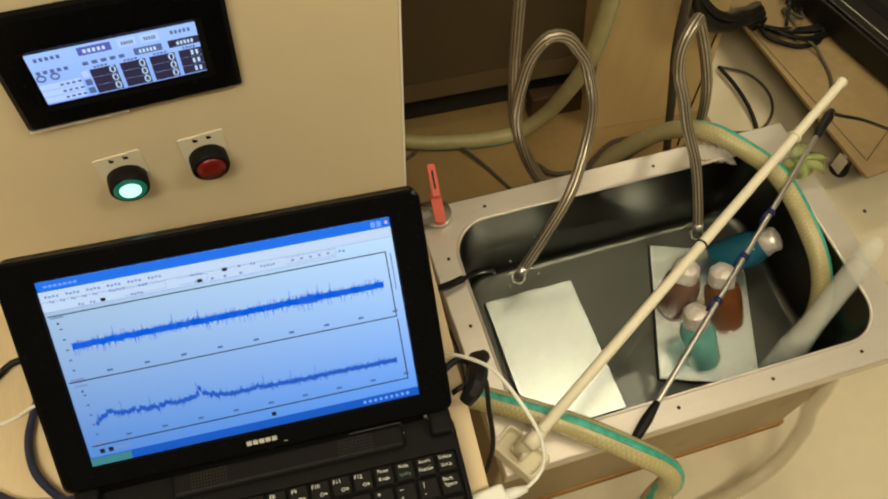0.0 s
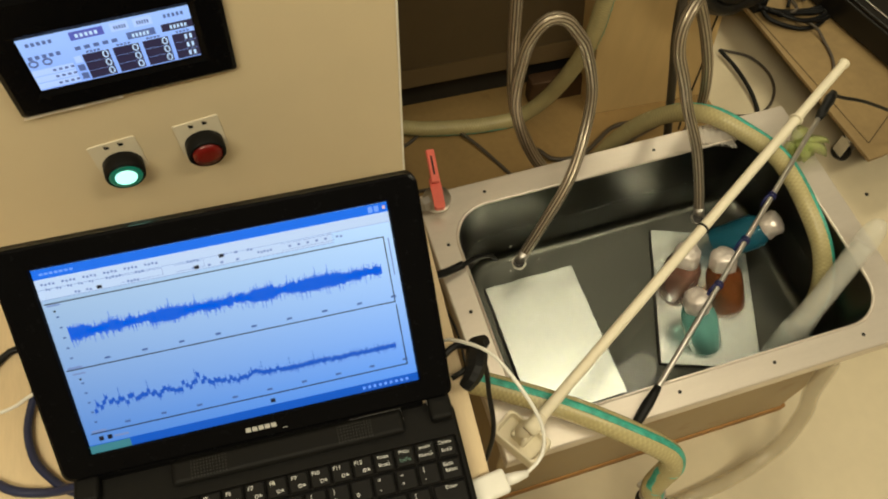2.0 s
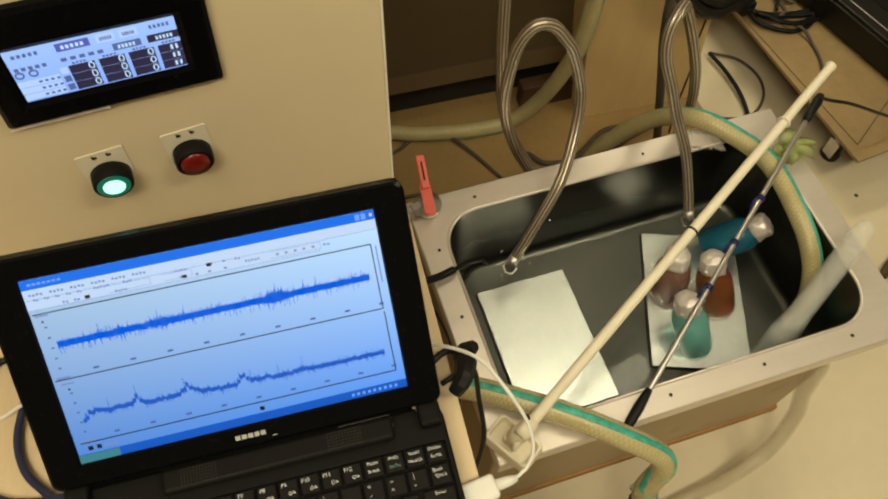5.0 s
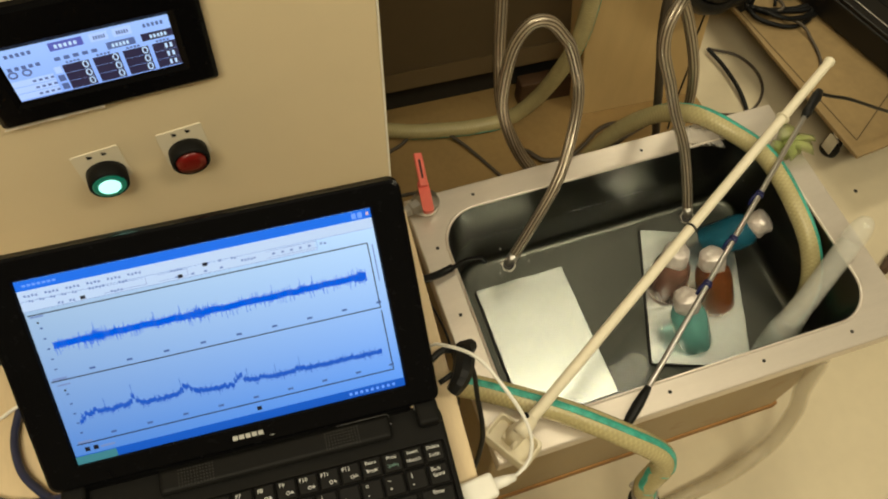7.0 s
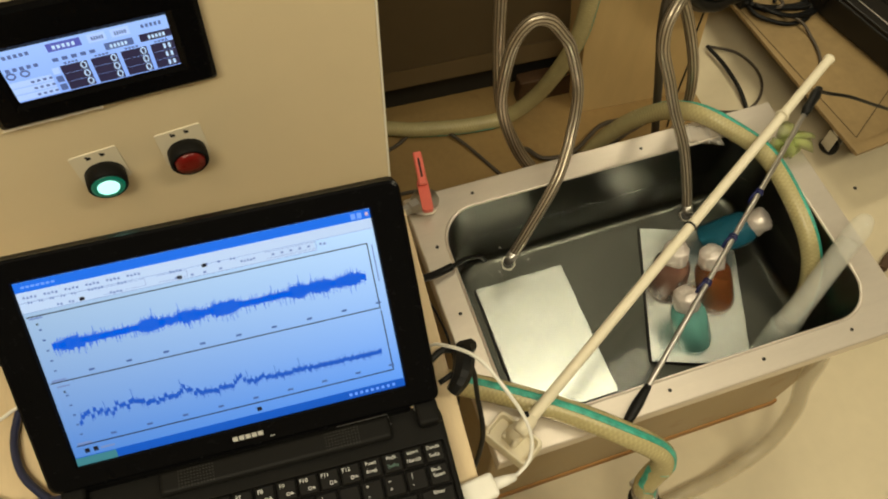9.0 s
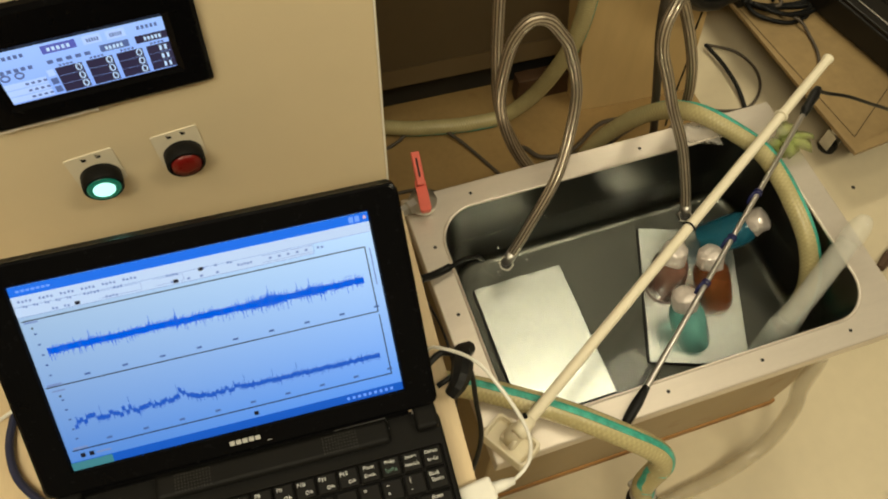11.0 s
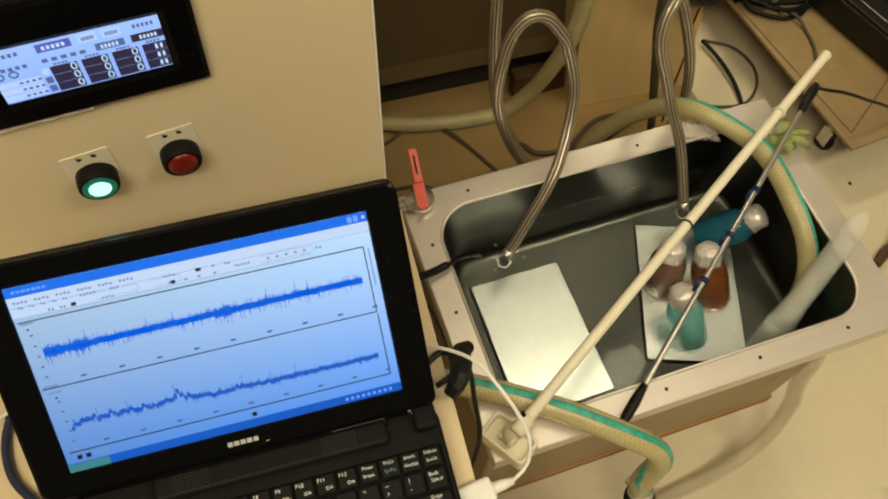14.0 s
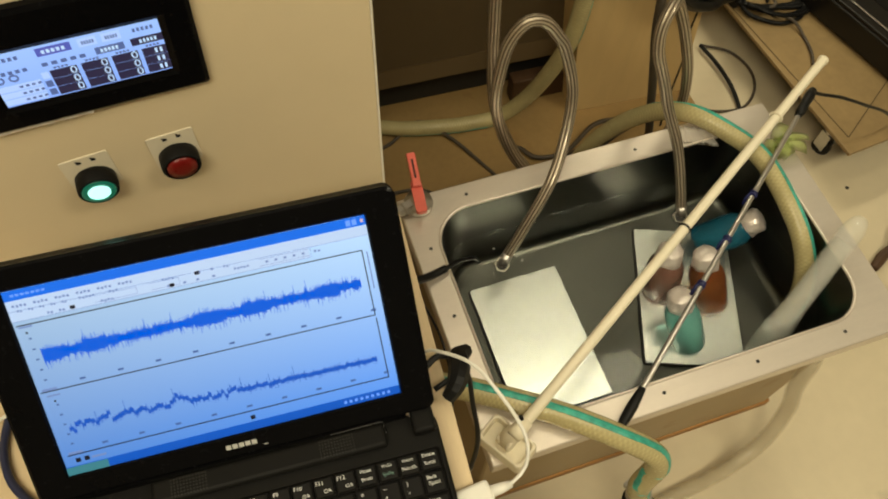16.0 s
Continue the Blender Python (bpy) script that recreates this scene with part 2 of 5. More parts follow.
def rloop(x0, x1, y0, y1, r, n=6):
    """Points of a rectangle with rounded corners, counter-clockwise from the lower right."""
    pts = []
    for cx, cy, a in ((x1 - r, y0 + r, -90), (x1 - r, y1 - r, 0), (x0 + r, y1 - r, 90), (x0 + r, y0 + r, 180)):
        for i in range(n + 1):
            t = radians(a + 90 * i / n)
            pts.append((cx + r * math.cos(t), cy + r * math.sin(t)))
    return pts


def skin(loops, closed=False, cap0=False, cap1=False, bm=None):
    """A surface through loops of equal length, given as lists of 3D points."""
    bm = bm or bmesh.new()
    rings = [[bm.verts.new(p) for p in lp] for lp in loops]
    n = len(rings[0])
    pairs = list(zip(rings, rings[1:])) + ([(rings[-1], rings[0])] if closed else [])
    for a, b in pairs:
        for i in range(n):
            j = (i + 1) % n
            bm.faces.new((a[i], a[j], b[j], b[i]))
    if cap0:
        bm.faces.new(rings[0][::-1])
    if cap1:
        bm.faces.new(rings[-1])
    return bm


def lathe(profile, seg=32, bm=None, m=None):
    loops = []
    for r, z in profile:
        lp = [Vector((r * math.cos(2 * math.pi * i / seg), r * math.sin(2 * math.pi * i / seg), z)) for i in range(seg)]
        loops.append([m @ p for p in lp] if m else lp)
    return skin(loops, cap0=True, cap1=True, bm=bm)


def smooth_path(pts, step=0.006):
    pts = [Vector(p) for p in pts]
    ext = [pts[0] * 2 - pts[1]] + pts + [pts[-1] * 2 - pts[-2]]
    out = []
    for i in range(1, len(ext) - 2):
        a, b, c, d = ext[i - 1:i + 3]
        n = max(2, int((c - b).length / step))
        for k in range(n):
            t = k / n
            out.append(0.5 * ((2 * b) + (c - a) * t + (2 * a - 5 * b + 4 * c - d) * t * t + (3 * b - a - 3 * c + d) * t ** 3))
    out.append(pts[-1])
    return out


def frames_along(path):
    tan = [(path[min(i + 1, len(path) - 1)] - path[max(i - 1, 0)]).normalized() for i in range(len(path))]
    up = Vector((0, 0, 1)) if abs(tan[0].z) < 0.9 else Vector((0, 1, 0))
    side = tan[0].cross(up).normalized()
    out = []
    for t in tan:
        side = (side - t * side.dot(t)).normalized()
        out.append((side, t.cross(side)))
    return out


def sweep(pts, radius, seg=14, step=0.006, arc=None, lift=0.0, raw=False):
    """A round hose along a smooth line; arc=(direction, degrees) gives a raised strip of it on that side."""
    path = [Vector(p) for p in pts] if raw else smooth_path(pts, step)
    fr = frames_along(path)
    bm = bmesh.new()
    uvl = bm.loops.layers.uv.new("UVMap")
    rings, dist = [], [0.0]
    for a, b in zip(path, path[1:]):
        dist.append(dist[-1] + (b - a).length)
    rad = radius if callable(radius) else (lambda s: radius)
    for k, (p, (s, u)) in enumerate(zip(path, fr)):
        r = rad(dist[k] / dist[-1])
        if arc:
            n = 5
            t = s.cross(u)
            s = (arc[0] - t * arc[0].dot(t)).normalized()
            u = t.cross(s)
            angs = [radians(arc[1] * (i / n - 0.5)) for i in range(n + 1)]
            ring = [p + (s * math.cos(a) + u * math.sin(a)) * (r + lift) for a in angs]
            ring += [p + (s * math.cos(a) + u * math.sin(a)) * (r - 0.002) for a in reversed(angs)]
        else:
            ring = [p + (s * math.cos(2 * math.pi * i / seg) + u * math.sin(2 * math.pi * i / seg)) * r for i in range(seg)]
        rings.append([bm.verts.new(q) for q in ring])
    n = len(rings[0])
    for k, (a, b) in enumerate(zip(rings, rings[1:])):
        for i in range(n):
            j = (i + 1) % n
            f = bm.faces.new((a[i], a[j], b[j], b[i]))
            for lo, (uu, vv) in zip(f.loops, ((i / n, dist[k]), ((i + 1) / n, dist[k]), ((i + 1) / n, dist[k + 1]), (i / n, dist[k + 1]))):
                lo[uvl].uv = (uu, vv)
    bm.faces.new(rings[0][::-1])
    bm.faces.new(rings[-1])
    return bm


def rod_matrix(a, b):
    a, b = Vector(a), Vector(b)
    return Matrix.Translation(a) @ (b - a).to_track_quat("Z", "Y").to_matrix().to_4x4()


def text_mesh(body, size, material):
    cu = bpy.data.curves.new("lettering", "FONT")
    cu.body, cu.size, cu.align_x, cu.align_y, cu.extrude, cu.resolution_u = body, size, "CENTER", "CENTER", 0.00005, 2
    ob = new("lettering", cu)
    me = bpy.data.meshes.new_from_object(ob.evaluated_get(bpy.context.evaluated_depsgraph_get()))
    bpy.data.objects.remove(ob)
    bpy.data.curves.remove(cu)
    me.materials.clear()
    me.materials.append(M[material])
    return me


def ring_torus(r, t, seg=20, m=None):
    bm = bmesh.new()
    loops = []
    for i in range(seg):
        a = 2 * math.pi * i / seg
        loops.append([Vector(((r + t * math.cos(b)) * math.cos(a), (r + t * math.cos(b)) * math.sin(a), t * math.sin(b))) for b in [2 * math.pi * k / 8 for k in range(8)]])
    if m:
        loops = [[m @ p for p in lp] for lp in loops]
    return skin(loops, closed=True, bm=bm)


# ---- the room ----
tagged(part("floor", box(-3, 3, -3, 3, -0.08, 0), "floor"), "cream vinyl floor with small scuffs and stains", "floor", kind="structure")
tagged(part("ceiling", box(-3, 3, -3, 3, 2.62, 2.72), "ceiling"), "plain dark grey ceiling", "ceiling", kind="structure")
for nm, b in (("wall_north", (-3, 3, 3, 3.12)), ("wall_south", (-3, 3, -3.12, -3)), ("wall_east", (3, 3.12, -3, 3)), ("wall_west", (-3.12, -3, -3, 3))):
    tagged(part(nm, box(*b, 0, 2.62), "wall"), "plain painted wall", "wall", kind="structure")
for lx, ly, lz, watts, width in LAMPS:
    fx = thing("assumed_ceiling_light", pose(lx, ly, 2.62), "assumed fluorescent ceiling light out of view, switched on", "lamp", "ceiling lights")
    part("housing", skin([[(x, y, 0) for x, y in rloop(-0.66, 0.66, -width / 2 - 0.06, width / 2 + 0.06, 0.01, 2)], [(x, y, -0.06) for x, y in rloop(-0.64, 0.64, -width / 2 - 0.04, width / 2 + 0.04, 0.01, 2)]], cap0=True, cap1=True), "white", fx)
    part("diffuser", box(-0.6, 0.6, -width / 2, width / 2, -0.085, -0.062, 0.006), "tube_glow", fx)


# ---- control cabinet with its touch panel and buttons ----
def control_cabinet():
    cab = thing("control_cabinet", pose(-0.1235, -0.0913, 0, 0, 0, 4.606), "beige steel control cabinet with touch panel and push buttons", "cabinet")
    part("body", box(-0.72, 0, 0, 0.42, 0.0, 1.85, 0.005, 3), "cabinet", cab)
    # pale strip paints the highlight that the bevelled corner catches
    part("edge_highlight", box(-0.0034, -0.0020, -0.0004, 0.0026, 0.0, 1.85, 0.0002), "white", cab, "pale strip painted as a highlight on the corner edge")
    # touch panel
    at = pose(-0.1867, 0, 0.8522, 90) @ pose(0, 0, 0, 0, 0, -3.2)          # local x right, y up, z out of the face
    lx0, lx1, ly0, ly1 = -0.0690, 0.0690, -0.0445, 0.0465
    hx0, hx1, hy0, hy1 = -0.0508, 0.0484, -0.0248, 0.0174
    loops = [[(x, y, 0.0) for x, y in rloop(lx0, lx1, ly0, ly1, 0.003)],
             [(x, y, 0.0045) for x, y in rloop(lx0, lx1, ly0, ly1, 0.003)],
             [(x, y, 0.0065) for x, y in rloop(lx0 + 0.003, lx1 - 0.003, ly0 + 0.003, ly1 - 0.003, 0.002)],
             [(x, y, 0.0065) for x, y in rloop(hx0 - 0.004, hx1 + 0.004, hy0 - 0.004, hy1 + 0.004, 0.001)],
             [(x, y, 0.0045) for x, y in rloop(hx0, hx1, hy0, hy1, 0.0006)],
             [(x, y, 0.0035) for x, y in rloop(hx0, hx1, hy0, hy1, 0.0006)]]
    panel = part("touch_panel", skin(loops, cap0=True, cap1=True), "black_gloss", cab, "glossy black touch panel with a lit blue-white screen", at)
    W, H = hx1 - hx0, hy1 - hy0
    sat = pose((hx0 + hx1) / 2, (hy0 + hy1) / 2, 0.0042)
    scr = part("display", box(-W / 2, W / 2, -H / 2, H / 2, -0.0004, 0), screen_glow("panel_backlight", (0.26, 0.44, 1.0), (0.36, 0.56, 1.0), 1.0, -H / 2, H / 2), panel, "lit blue-white display", sat)

    def cell(name, u0, u1, v0, v1, m, z=0.0001, label=""):
        b = box((u0 - 0.5) * W, (u1 - 0.5) * W, (0.5 - v1) * H, (0.5 - v0) * H, z, z + 0.00015)
        return part(name, b, m, panel, label, sat)

    cells = glow("dim_violet_cell", (0.03, 0.025, 0.06), 0.9)
    dark = glow("dim_grey_mark", (0.10, 0.15, 0.35), 0.9)
    lite = glow("pale_cell", (0.45, 0.62, 1.0), 1.0)
    digit = glow("white_digit", (0.55, 0.75, 1.0), 1.0)
    violet = glow("violet_tab", (0.10, 0.12, 0.50), 0.9)
    for c in range(4):
        u = 0.312 + c * 0.181
        for r in range(3):
            v = 0.490 + r * 0.165
            cell("value_cell", u, min(u + 0.157, 1.0), v, v + 0.157, cells)
            if c < 3:
                me = text_mesh("0", 0.0085, "ink")
                me.materials.clear()
                me.materials.append(digit)
                share("digit", me, panel, "", sat @ pose((u + 0.132 - 0.5) * W, (0.5 - v - 0.078) * H, 0.0004))
            else:
                for k in range(2):
                    cell("value_bar", u + 0.075 + 0.030 * k, u + 0.090 + 0.030 * k, v + 0.03, v + 0.12, digit, 0.0003)
        for k in range(4):
            cell("heading_bar", u + 0.03 + 0.022 * k, u + 0.045 + 0.022 * k, 0.435, 0.47, dark)
    cell("tab", 0.29, 0.485, 0.05, 0.20, violet)
    cell("tab", 0.525, 0.63, 0.05, 0.20, lite)
    cell("tab", 0.66, 0.77, 0.05, 0.20, lite)
    cell("value_cell", 0.60, 0.77, 0.27, 0.40, dark)
    cell("value_cell", 0.81, 1.0, 0.26, 0.40, cells)
    for k, (u0, u1, v) in enumerate(((0.32, 0.46, 0.125), (0.545, 0.62, 0.125), (0.68, 0.755, 0.125), (0.84, 0.97, 0.11), (0.02, 0.22, 0.36), (0.29, 0.56, 0.35), (0.04, 0.20, 0.12), (0.63, 0.74, 0.335), (0.86, 0.97, 0.33))):
        n = 5
        for i in range(n):
            w = (u1 - u0) / n
            cell("writing_bar", u0 + i * w, u0 + (i + 0.62) * w, v - 0.03, v + 0.035, digit if k in (0, 7, 8) else dark, 0.0003)
    for u in (0.035, 0.115):
        b = ring_torus(0.0023, 0.0006, 14)
        part("round_mark", b, dark, panel, "", sat @ pose((u - 0.5) * W, (0.5 - 0.47) * H, 0.0004))
    for r in range(3):
        v = 0.60 + 0.13 * r
        cell("row_button", 0.0, 0.245, v, v + 0.108, lite)
        cell("row_button", 0.262, 0.302, 0.50 + 0.165 * r, 0.62 + 0.165 * r, dark if r else lite)
        for i in range(4):
            cell("writing_bar", 0.12 + 0.035 * i, 0.14 + 0.035 * i, v + 0.03, v + 0.07, dark, 0.0004)
    # torn protective film along the lower edge
    fb = bmesh.new()
    top = [fb.verts.new((lx0 + 0.062 * i / 14, ly0 + 0.0005, 0.0050)) for i in range(15)]
    low = [fb.verts.new((lx0 + 0.062 * i / 14, ly0 - 0.0005 - 0.0012 * noise.noise((i * 0.8, 2, 0)), 0.0056 + 0.001 * noise.noise((i * 0.6, 7, 0)))) for i in range(15)]
    for i in range(14):
        fb.faces.new((top[i], low[i], low[i + 1], top[i + 1]))
    bmesh.ops.solidify(fb, geom=fb.faces[:], thickness=0.0004)
    part("protective_film", fb, "film", panel, "torn clear protective film")

    def push_button(x, z, lens, lit):
        at = pose(x, 0, z, 90)
        col = part("push_button", lathe([(0.0142, 0), (0.0144, 0.007), (0.0141, 0.0120), (0.0132, 0.0130), (0.0118, 0.0130), (0.0116, 0.0100)], 36), "grey_black", cab,
                   "lit green push button" if lit else "dark red push button", at, True)
        if lit:
            part("inner_ring", lathe([(0.0118, 0.0095), (0.0117, 0.0132), (0.0078, 0.0138), (0.0077, 0.0115)], 36), "green_ring", col, smooth=True)
        part("lens", lathe([(0.0080 if lit else 0.0113, 0.0085), (0.0076 if lit else 0.0106, 0.0142), (0.005, 0.0150)], 36), lens, col, smooth=True)
        pl = part("label_plate", skin([[(x, y, 0.0002) for x, y in rloop(-0.0170, 0.0165, -0.0105, 0.0262, 0.002)], [(x, y, 0.0010) for x, y in rloop(-0.0168, 0.0163, -0.0103, 0.0260, 0.002)]], cap0=True, cap1=True),
                  "label", cab, "white plastic label plate", at)
        for k in (-0.006, 0.004):
            part("writing_bar", box(k, k + 0.0032, 0.0200, 0.0224, 0.0010, 0.0012), "black", pl)
            part("writing_bar", box(k - 0.0004, k + 0.0014, 0.0228, 0.0235, 0.0010, 0.0012), "black", pl)

    push_button(-0.2196, 0.7378, "green_lens", True)
    push_button(-0.1602, 0.7350, "red_lens", False)


control_cabinet()


# ---- table board and laptop ----
def side_table():
    t = thing("side_table", pose(-0.1386, -0.31, 0, 0, 0, -3.9), "pale wooden side table under the laptop", "table")
    part("tabletop", box(-0.66, 0, -0.42, 0.165, 0.615, 0.640, 0.0012), "board", t)
    for x in (-0.64, -0.06):
        for y in (-0.40, 0.12):
            part("leg", box(x, x + 0.04, y, y + 0.04, 0, 0.615, 0.003), "leg", t)


side_table()

SCREEN_W, SCREEN_H = 0.2225, 0.1304
laptop = thing("laptop", pose(-0.2883, -0.3080, 0.640, 0, 0, -3.524), "open black netbook showing two waveform plots", "laptop")
TILT = pose(0, 0, 0.0484, 45.92)


def build_laptop():
    x0, x1 = -0.133, 0.133
    base = [[(x, y, 0.0) for x, y in rloop(x0 + 0.004, x1 - 0.004, -0.190, -0.012, 0.008)],
            [(x, y, 0.005) for x, y in rloop(x0, x1, -0.194, -0.010, 0.010)],
            [(x, y, 0.0235) for x, y in rloop(x0, x1, -0.194, -0.010, 0.010)],
            [(x, y, 0.0255) for x, y in rloop(x0 + 0.002, x1 - 0.002, -0.192, -0.012, 0.009)],
            [(x, y, 0.0255) for x, y in rloop(x0 + 0.0045, x1 - 0.0035, -0.122, -0.0375, 0.002)],
            [(x, y, 0.0225) for x, y in rloop(x0 + 0.0050, x1 - 0.0040, -0.1215, -0.0380, 0.002)]]
    part("base", skin(base, cap0=True, cap1=True), "grey_black", laptop)
    # speaker bar and hinge blocks behind the keys
    bar = part("speaker_bar", box(-0.066, 0.0955, -0.0300, -0.0125, 0.0257, 0.0335, 0.0035, 3), "grey_black", laptop, "dark grey speaker bar with two dotted grilles")
    part("bar_edge", sweep([(-0.066, -0.0128, 0.0332), (0.0945, -0.0128, 0.0332), (0.0955, -0.020, 0.0332)], 0.00025, 6, raw=True), "grey_black", bar)
    # bright sliver stands in for light glinting along the bar edge
    part("bar_glint", sweep([(0.058, -0.0128, 0.0334), (0.0945, -0.0128, 0.0334), (0.0957, -0.021, 0.0330)], 0.00018, 6, raw=True), "metal", bar, "bright strip painted as the edge glint")
    hole = lathe([(0.00055, 0.0336), (0.00055, 0.0341)], 6)
    hme = bpy.data.meshes.new("grille_hole")
    hole.to_mesh(hme)
    hole.free()
    hme.materials.append(M["hole"])
    for gx in (-0.052, 0.049):
        for i in range(12):
            for j in range(6):
                share("grille_hole", hme, bar, "", pose(gx + i * 0.0021, -0.0270 + j * 0.0022, 0.0))
    for hx in (0.1145, -0.130):
        part("hinge_block", box(hx, hx + 0.0165, -0.0270, -0.0080, 0.0200, 0.0340, 0.003, 3), "grey_black", laptop)
    part("hinge_edge", sweep([(0.1140, -0.0150, 0.0345), (0.1140, -0.0076, 0.0345), (0.1230, -0.0072, 0.0345)], 0.00028, 6, raw=True), "metal", laptop)
    part("hinge_bar", lathe([(0.0060, -0.118), (0.0072, -0.117), (0.0072, 0.111), (0.0060, 0.112)], 20, m=pose(0, -0.0055, 0.0275, 0, 90, 0)), "black", laptop, smooth=True)
    # lid in the tilted frame
    lx, ly0, ly1 = 0.1333, -0.0165, 0.1465
    lid = part("lid", skin([[(x, y, -0.0135) for x, y in rloop(-lx + 0.004, lx - 0.004, ly0 + 0.004, ly1 - 0.004, 0.006)],
                            [(x, y, -0.0105) for x, y in rloop(-lx, lx, ly0, ly1, 0.007)],
                            [(x, y, -0.0005) for x, y in rloop(-lx, lx, ly0, ly1, 0.007)]], cap0=True, cap1=True), "black", laptop, at=TILT)
    w, h = SCREEN_W / 2, SCREEN_H
    part("bezel", skin([[(x, y, -0.0004) for x, y in rloop(-lx, lx, ly0, ly1, 0.007)],
                        [(x, y, 0.0016) for x, y in rloop(-lx, lx, ly0, ly1, 0.007)],
                        [(x, y, 0.0026) for x, y in rloop(-lx + 0.002, lx - 0.002, ly0 + 0.002, ly1 - 0.002, 0.006)],
                        [(x, y, 0.0022) for x, y in rloop(-w - 0.0012, w + 0.0012, -0.0012, h + 0.0012, 0.0008)],
                        [(x, y, 0.0002) for x, y in rloop(-w, w, 0, h, 0.0004)]]), "black_gloss", lid)
    # maker's badge as plain blocks
    for i in range(5):
        part("badge_block", box(-0.0112 + i * 0.0043, -0.0112 + i * 0.0043 + 0.0034, -0.0094, -0.0062, 0.0022, 0.0027), "logo", lid)
    part("status_mark", box(0.0135, 0.0165, -0.0118, -0.0113, 0.0022, 0.0026), "logo", lid)


build_laptop()


def keyboard():
    def cap_mesh(w, d):
        bm = skin([[(x, y, 0.0) for x, y in rloop(-w / 2, w / 2, -d / 2, d / 2, 0.0008, 1)],
                   [(x, y, 0.0022) for x, y in rloop(-w / 2, w / 2, -d / 2, d / 2, 0.0008, 1)],
                   [(x, y, 0.0036) for x, y in rloop(-w / 2 + 0.0011, w / 2 - 0.0011, -d / 2 + 0.0008, d / 2 - 0.0014, 0.0010, 1)]], cap0=True, cap1=True)
        me = bpy.data.meshes.new("key")
        bm.to_mesh(me)
        bm.free()
        me.materials.append(M["key"])
        return me

    std, fn, wide = cap_mesh(0.0146, 0.0146), cap_mesh(0.0138, 0.0138), cap_mesh(0.0230, 0.0146)
    z, top = 0.0228, 0.00368

    def key(me, x, y, lines=(), m="ink", size=0.0037):
        k = share("key", me, laptop, "", pose(x, y, z))
        for s, dx, dy, mm in lines:
            share("legend", text_mesh(s, size, mm), k, "", pose(dx, dy, top))
        return k

    names = [("Delete", "ScrLk"), ("Insert", "NumLk"), ("PrtSc", "SysRq"), ("Pause", "Break")] + [("F%d" % n,) for n in range(12, 0, -1)]
    for i, nm in enumerate(names):
        x = 0.1208 - i * 0.0149
        if len(nm) == 2:
            key(fn, x, -0.0450, [(nm[0], -0.0003, 0.0033, "ink"), (nm[1], -0.0003, -0.0022, "ink_green" if i == 2 else "ink")], size=0.0034)
        else:
            k = key(fn, x, -0.0450, [(nm[0], -0.0028, 0.0030, "ink")], size=0.0040)
            part("legend_mark", ring_torus(0.0011, 0.00022, 10), "ink", k, "", pose(0.0008, -0.0030, top))
            part("legend_mark", box(0.0027, 0.0046, -0.0036, -0.0030, top, top + 0.0001), "ink", k)
            part("legend_mark", box(0.0030, 0.0036, -0.0030, -0.0018, top, top + 0.0001), "ink", k)
    marks = [("Back", "Space"), ("|", "-"), ("~", "^"), ("=", "-"), ("", "0"), (")", "9"), ("(", "8"), ("'", "7"), ("&", "6"), ("%", "5"), ("$", "4"), ("#", "3"), ('"', "2"), ("!", "1")]
    for i, (a, b) in enumerate(marks):
        x = 0.1205 - i * 0.0157
        if i == 0:
            key(std, x, -0.0605, [(a, -0.0015, 0.0035, "ink"), (b, 0, -0.0005, "ink")], size=0.0037)
        else:
            key(std, x, -0.0605, [(s, -0.003, dy, "ink") for s, dy in ((a, 0.0032), (b, -0.0030)) if s], size=0.0042)
    key(wide, 0.1165, -0.0765, [("Enter", 0.001, 0.0040, "ink")], size=0.0037)
    for i, s in enumerate("[@POIUYTREWQ"):
        key(std, 0.0955 - i * 0.0160, -0.0765, [(s, -0.003, 0.0030, "ink")], size=0.0042)
    for r in range(2):
        for i in range(14):
            key(std, 0.1195 - r * 0.004 - i * 0.0168, -0.0955 - 0.0165 * r)


keyboard()


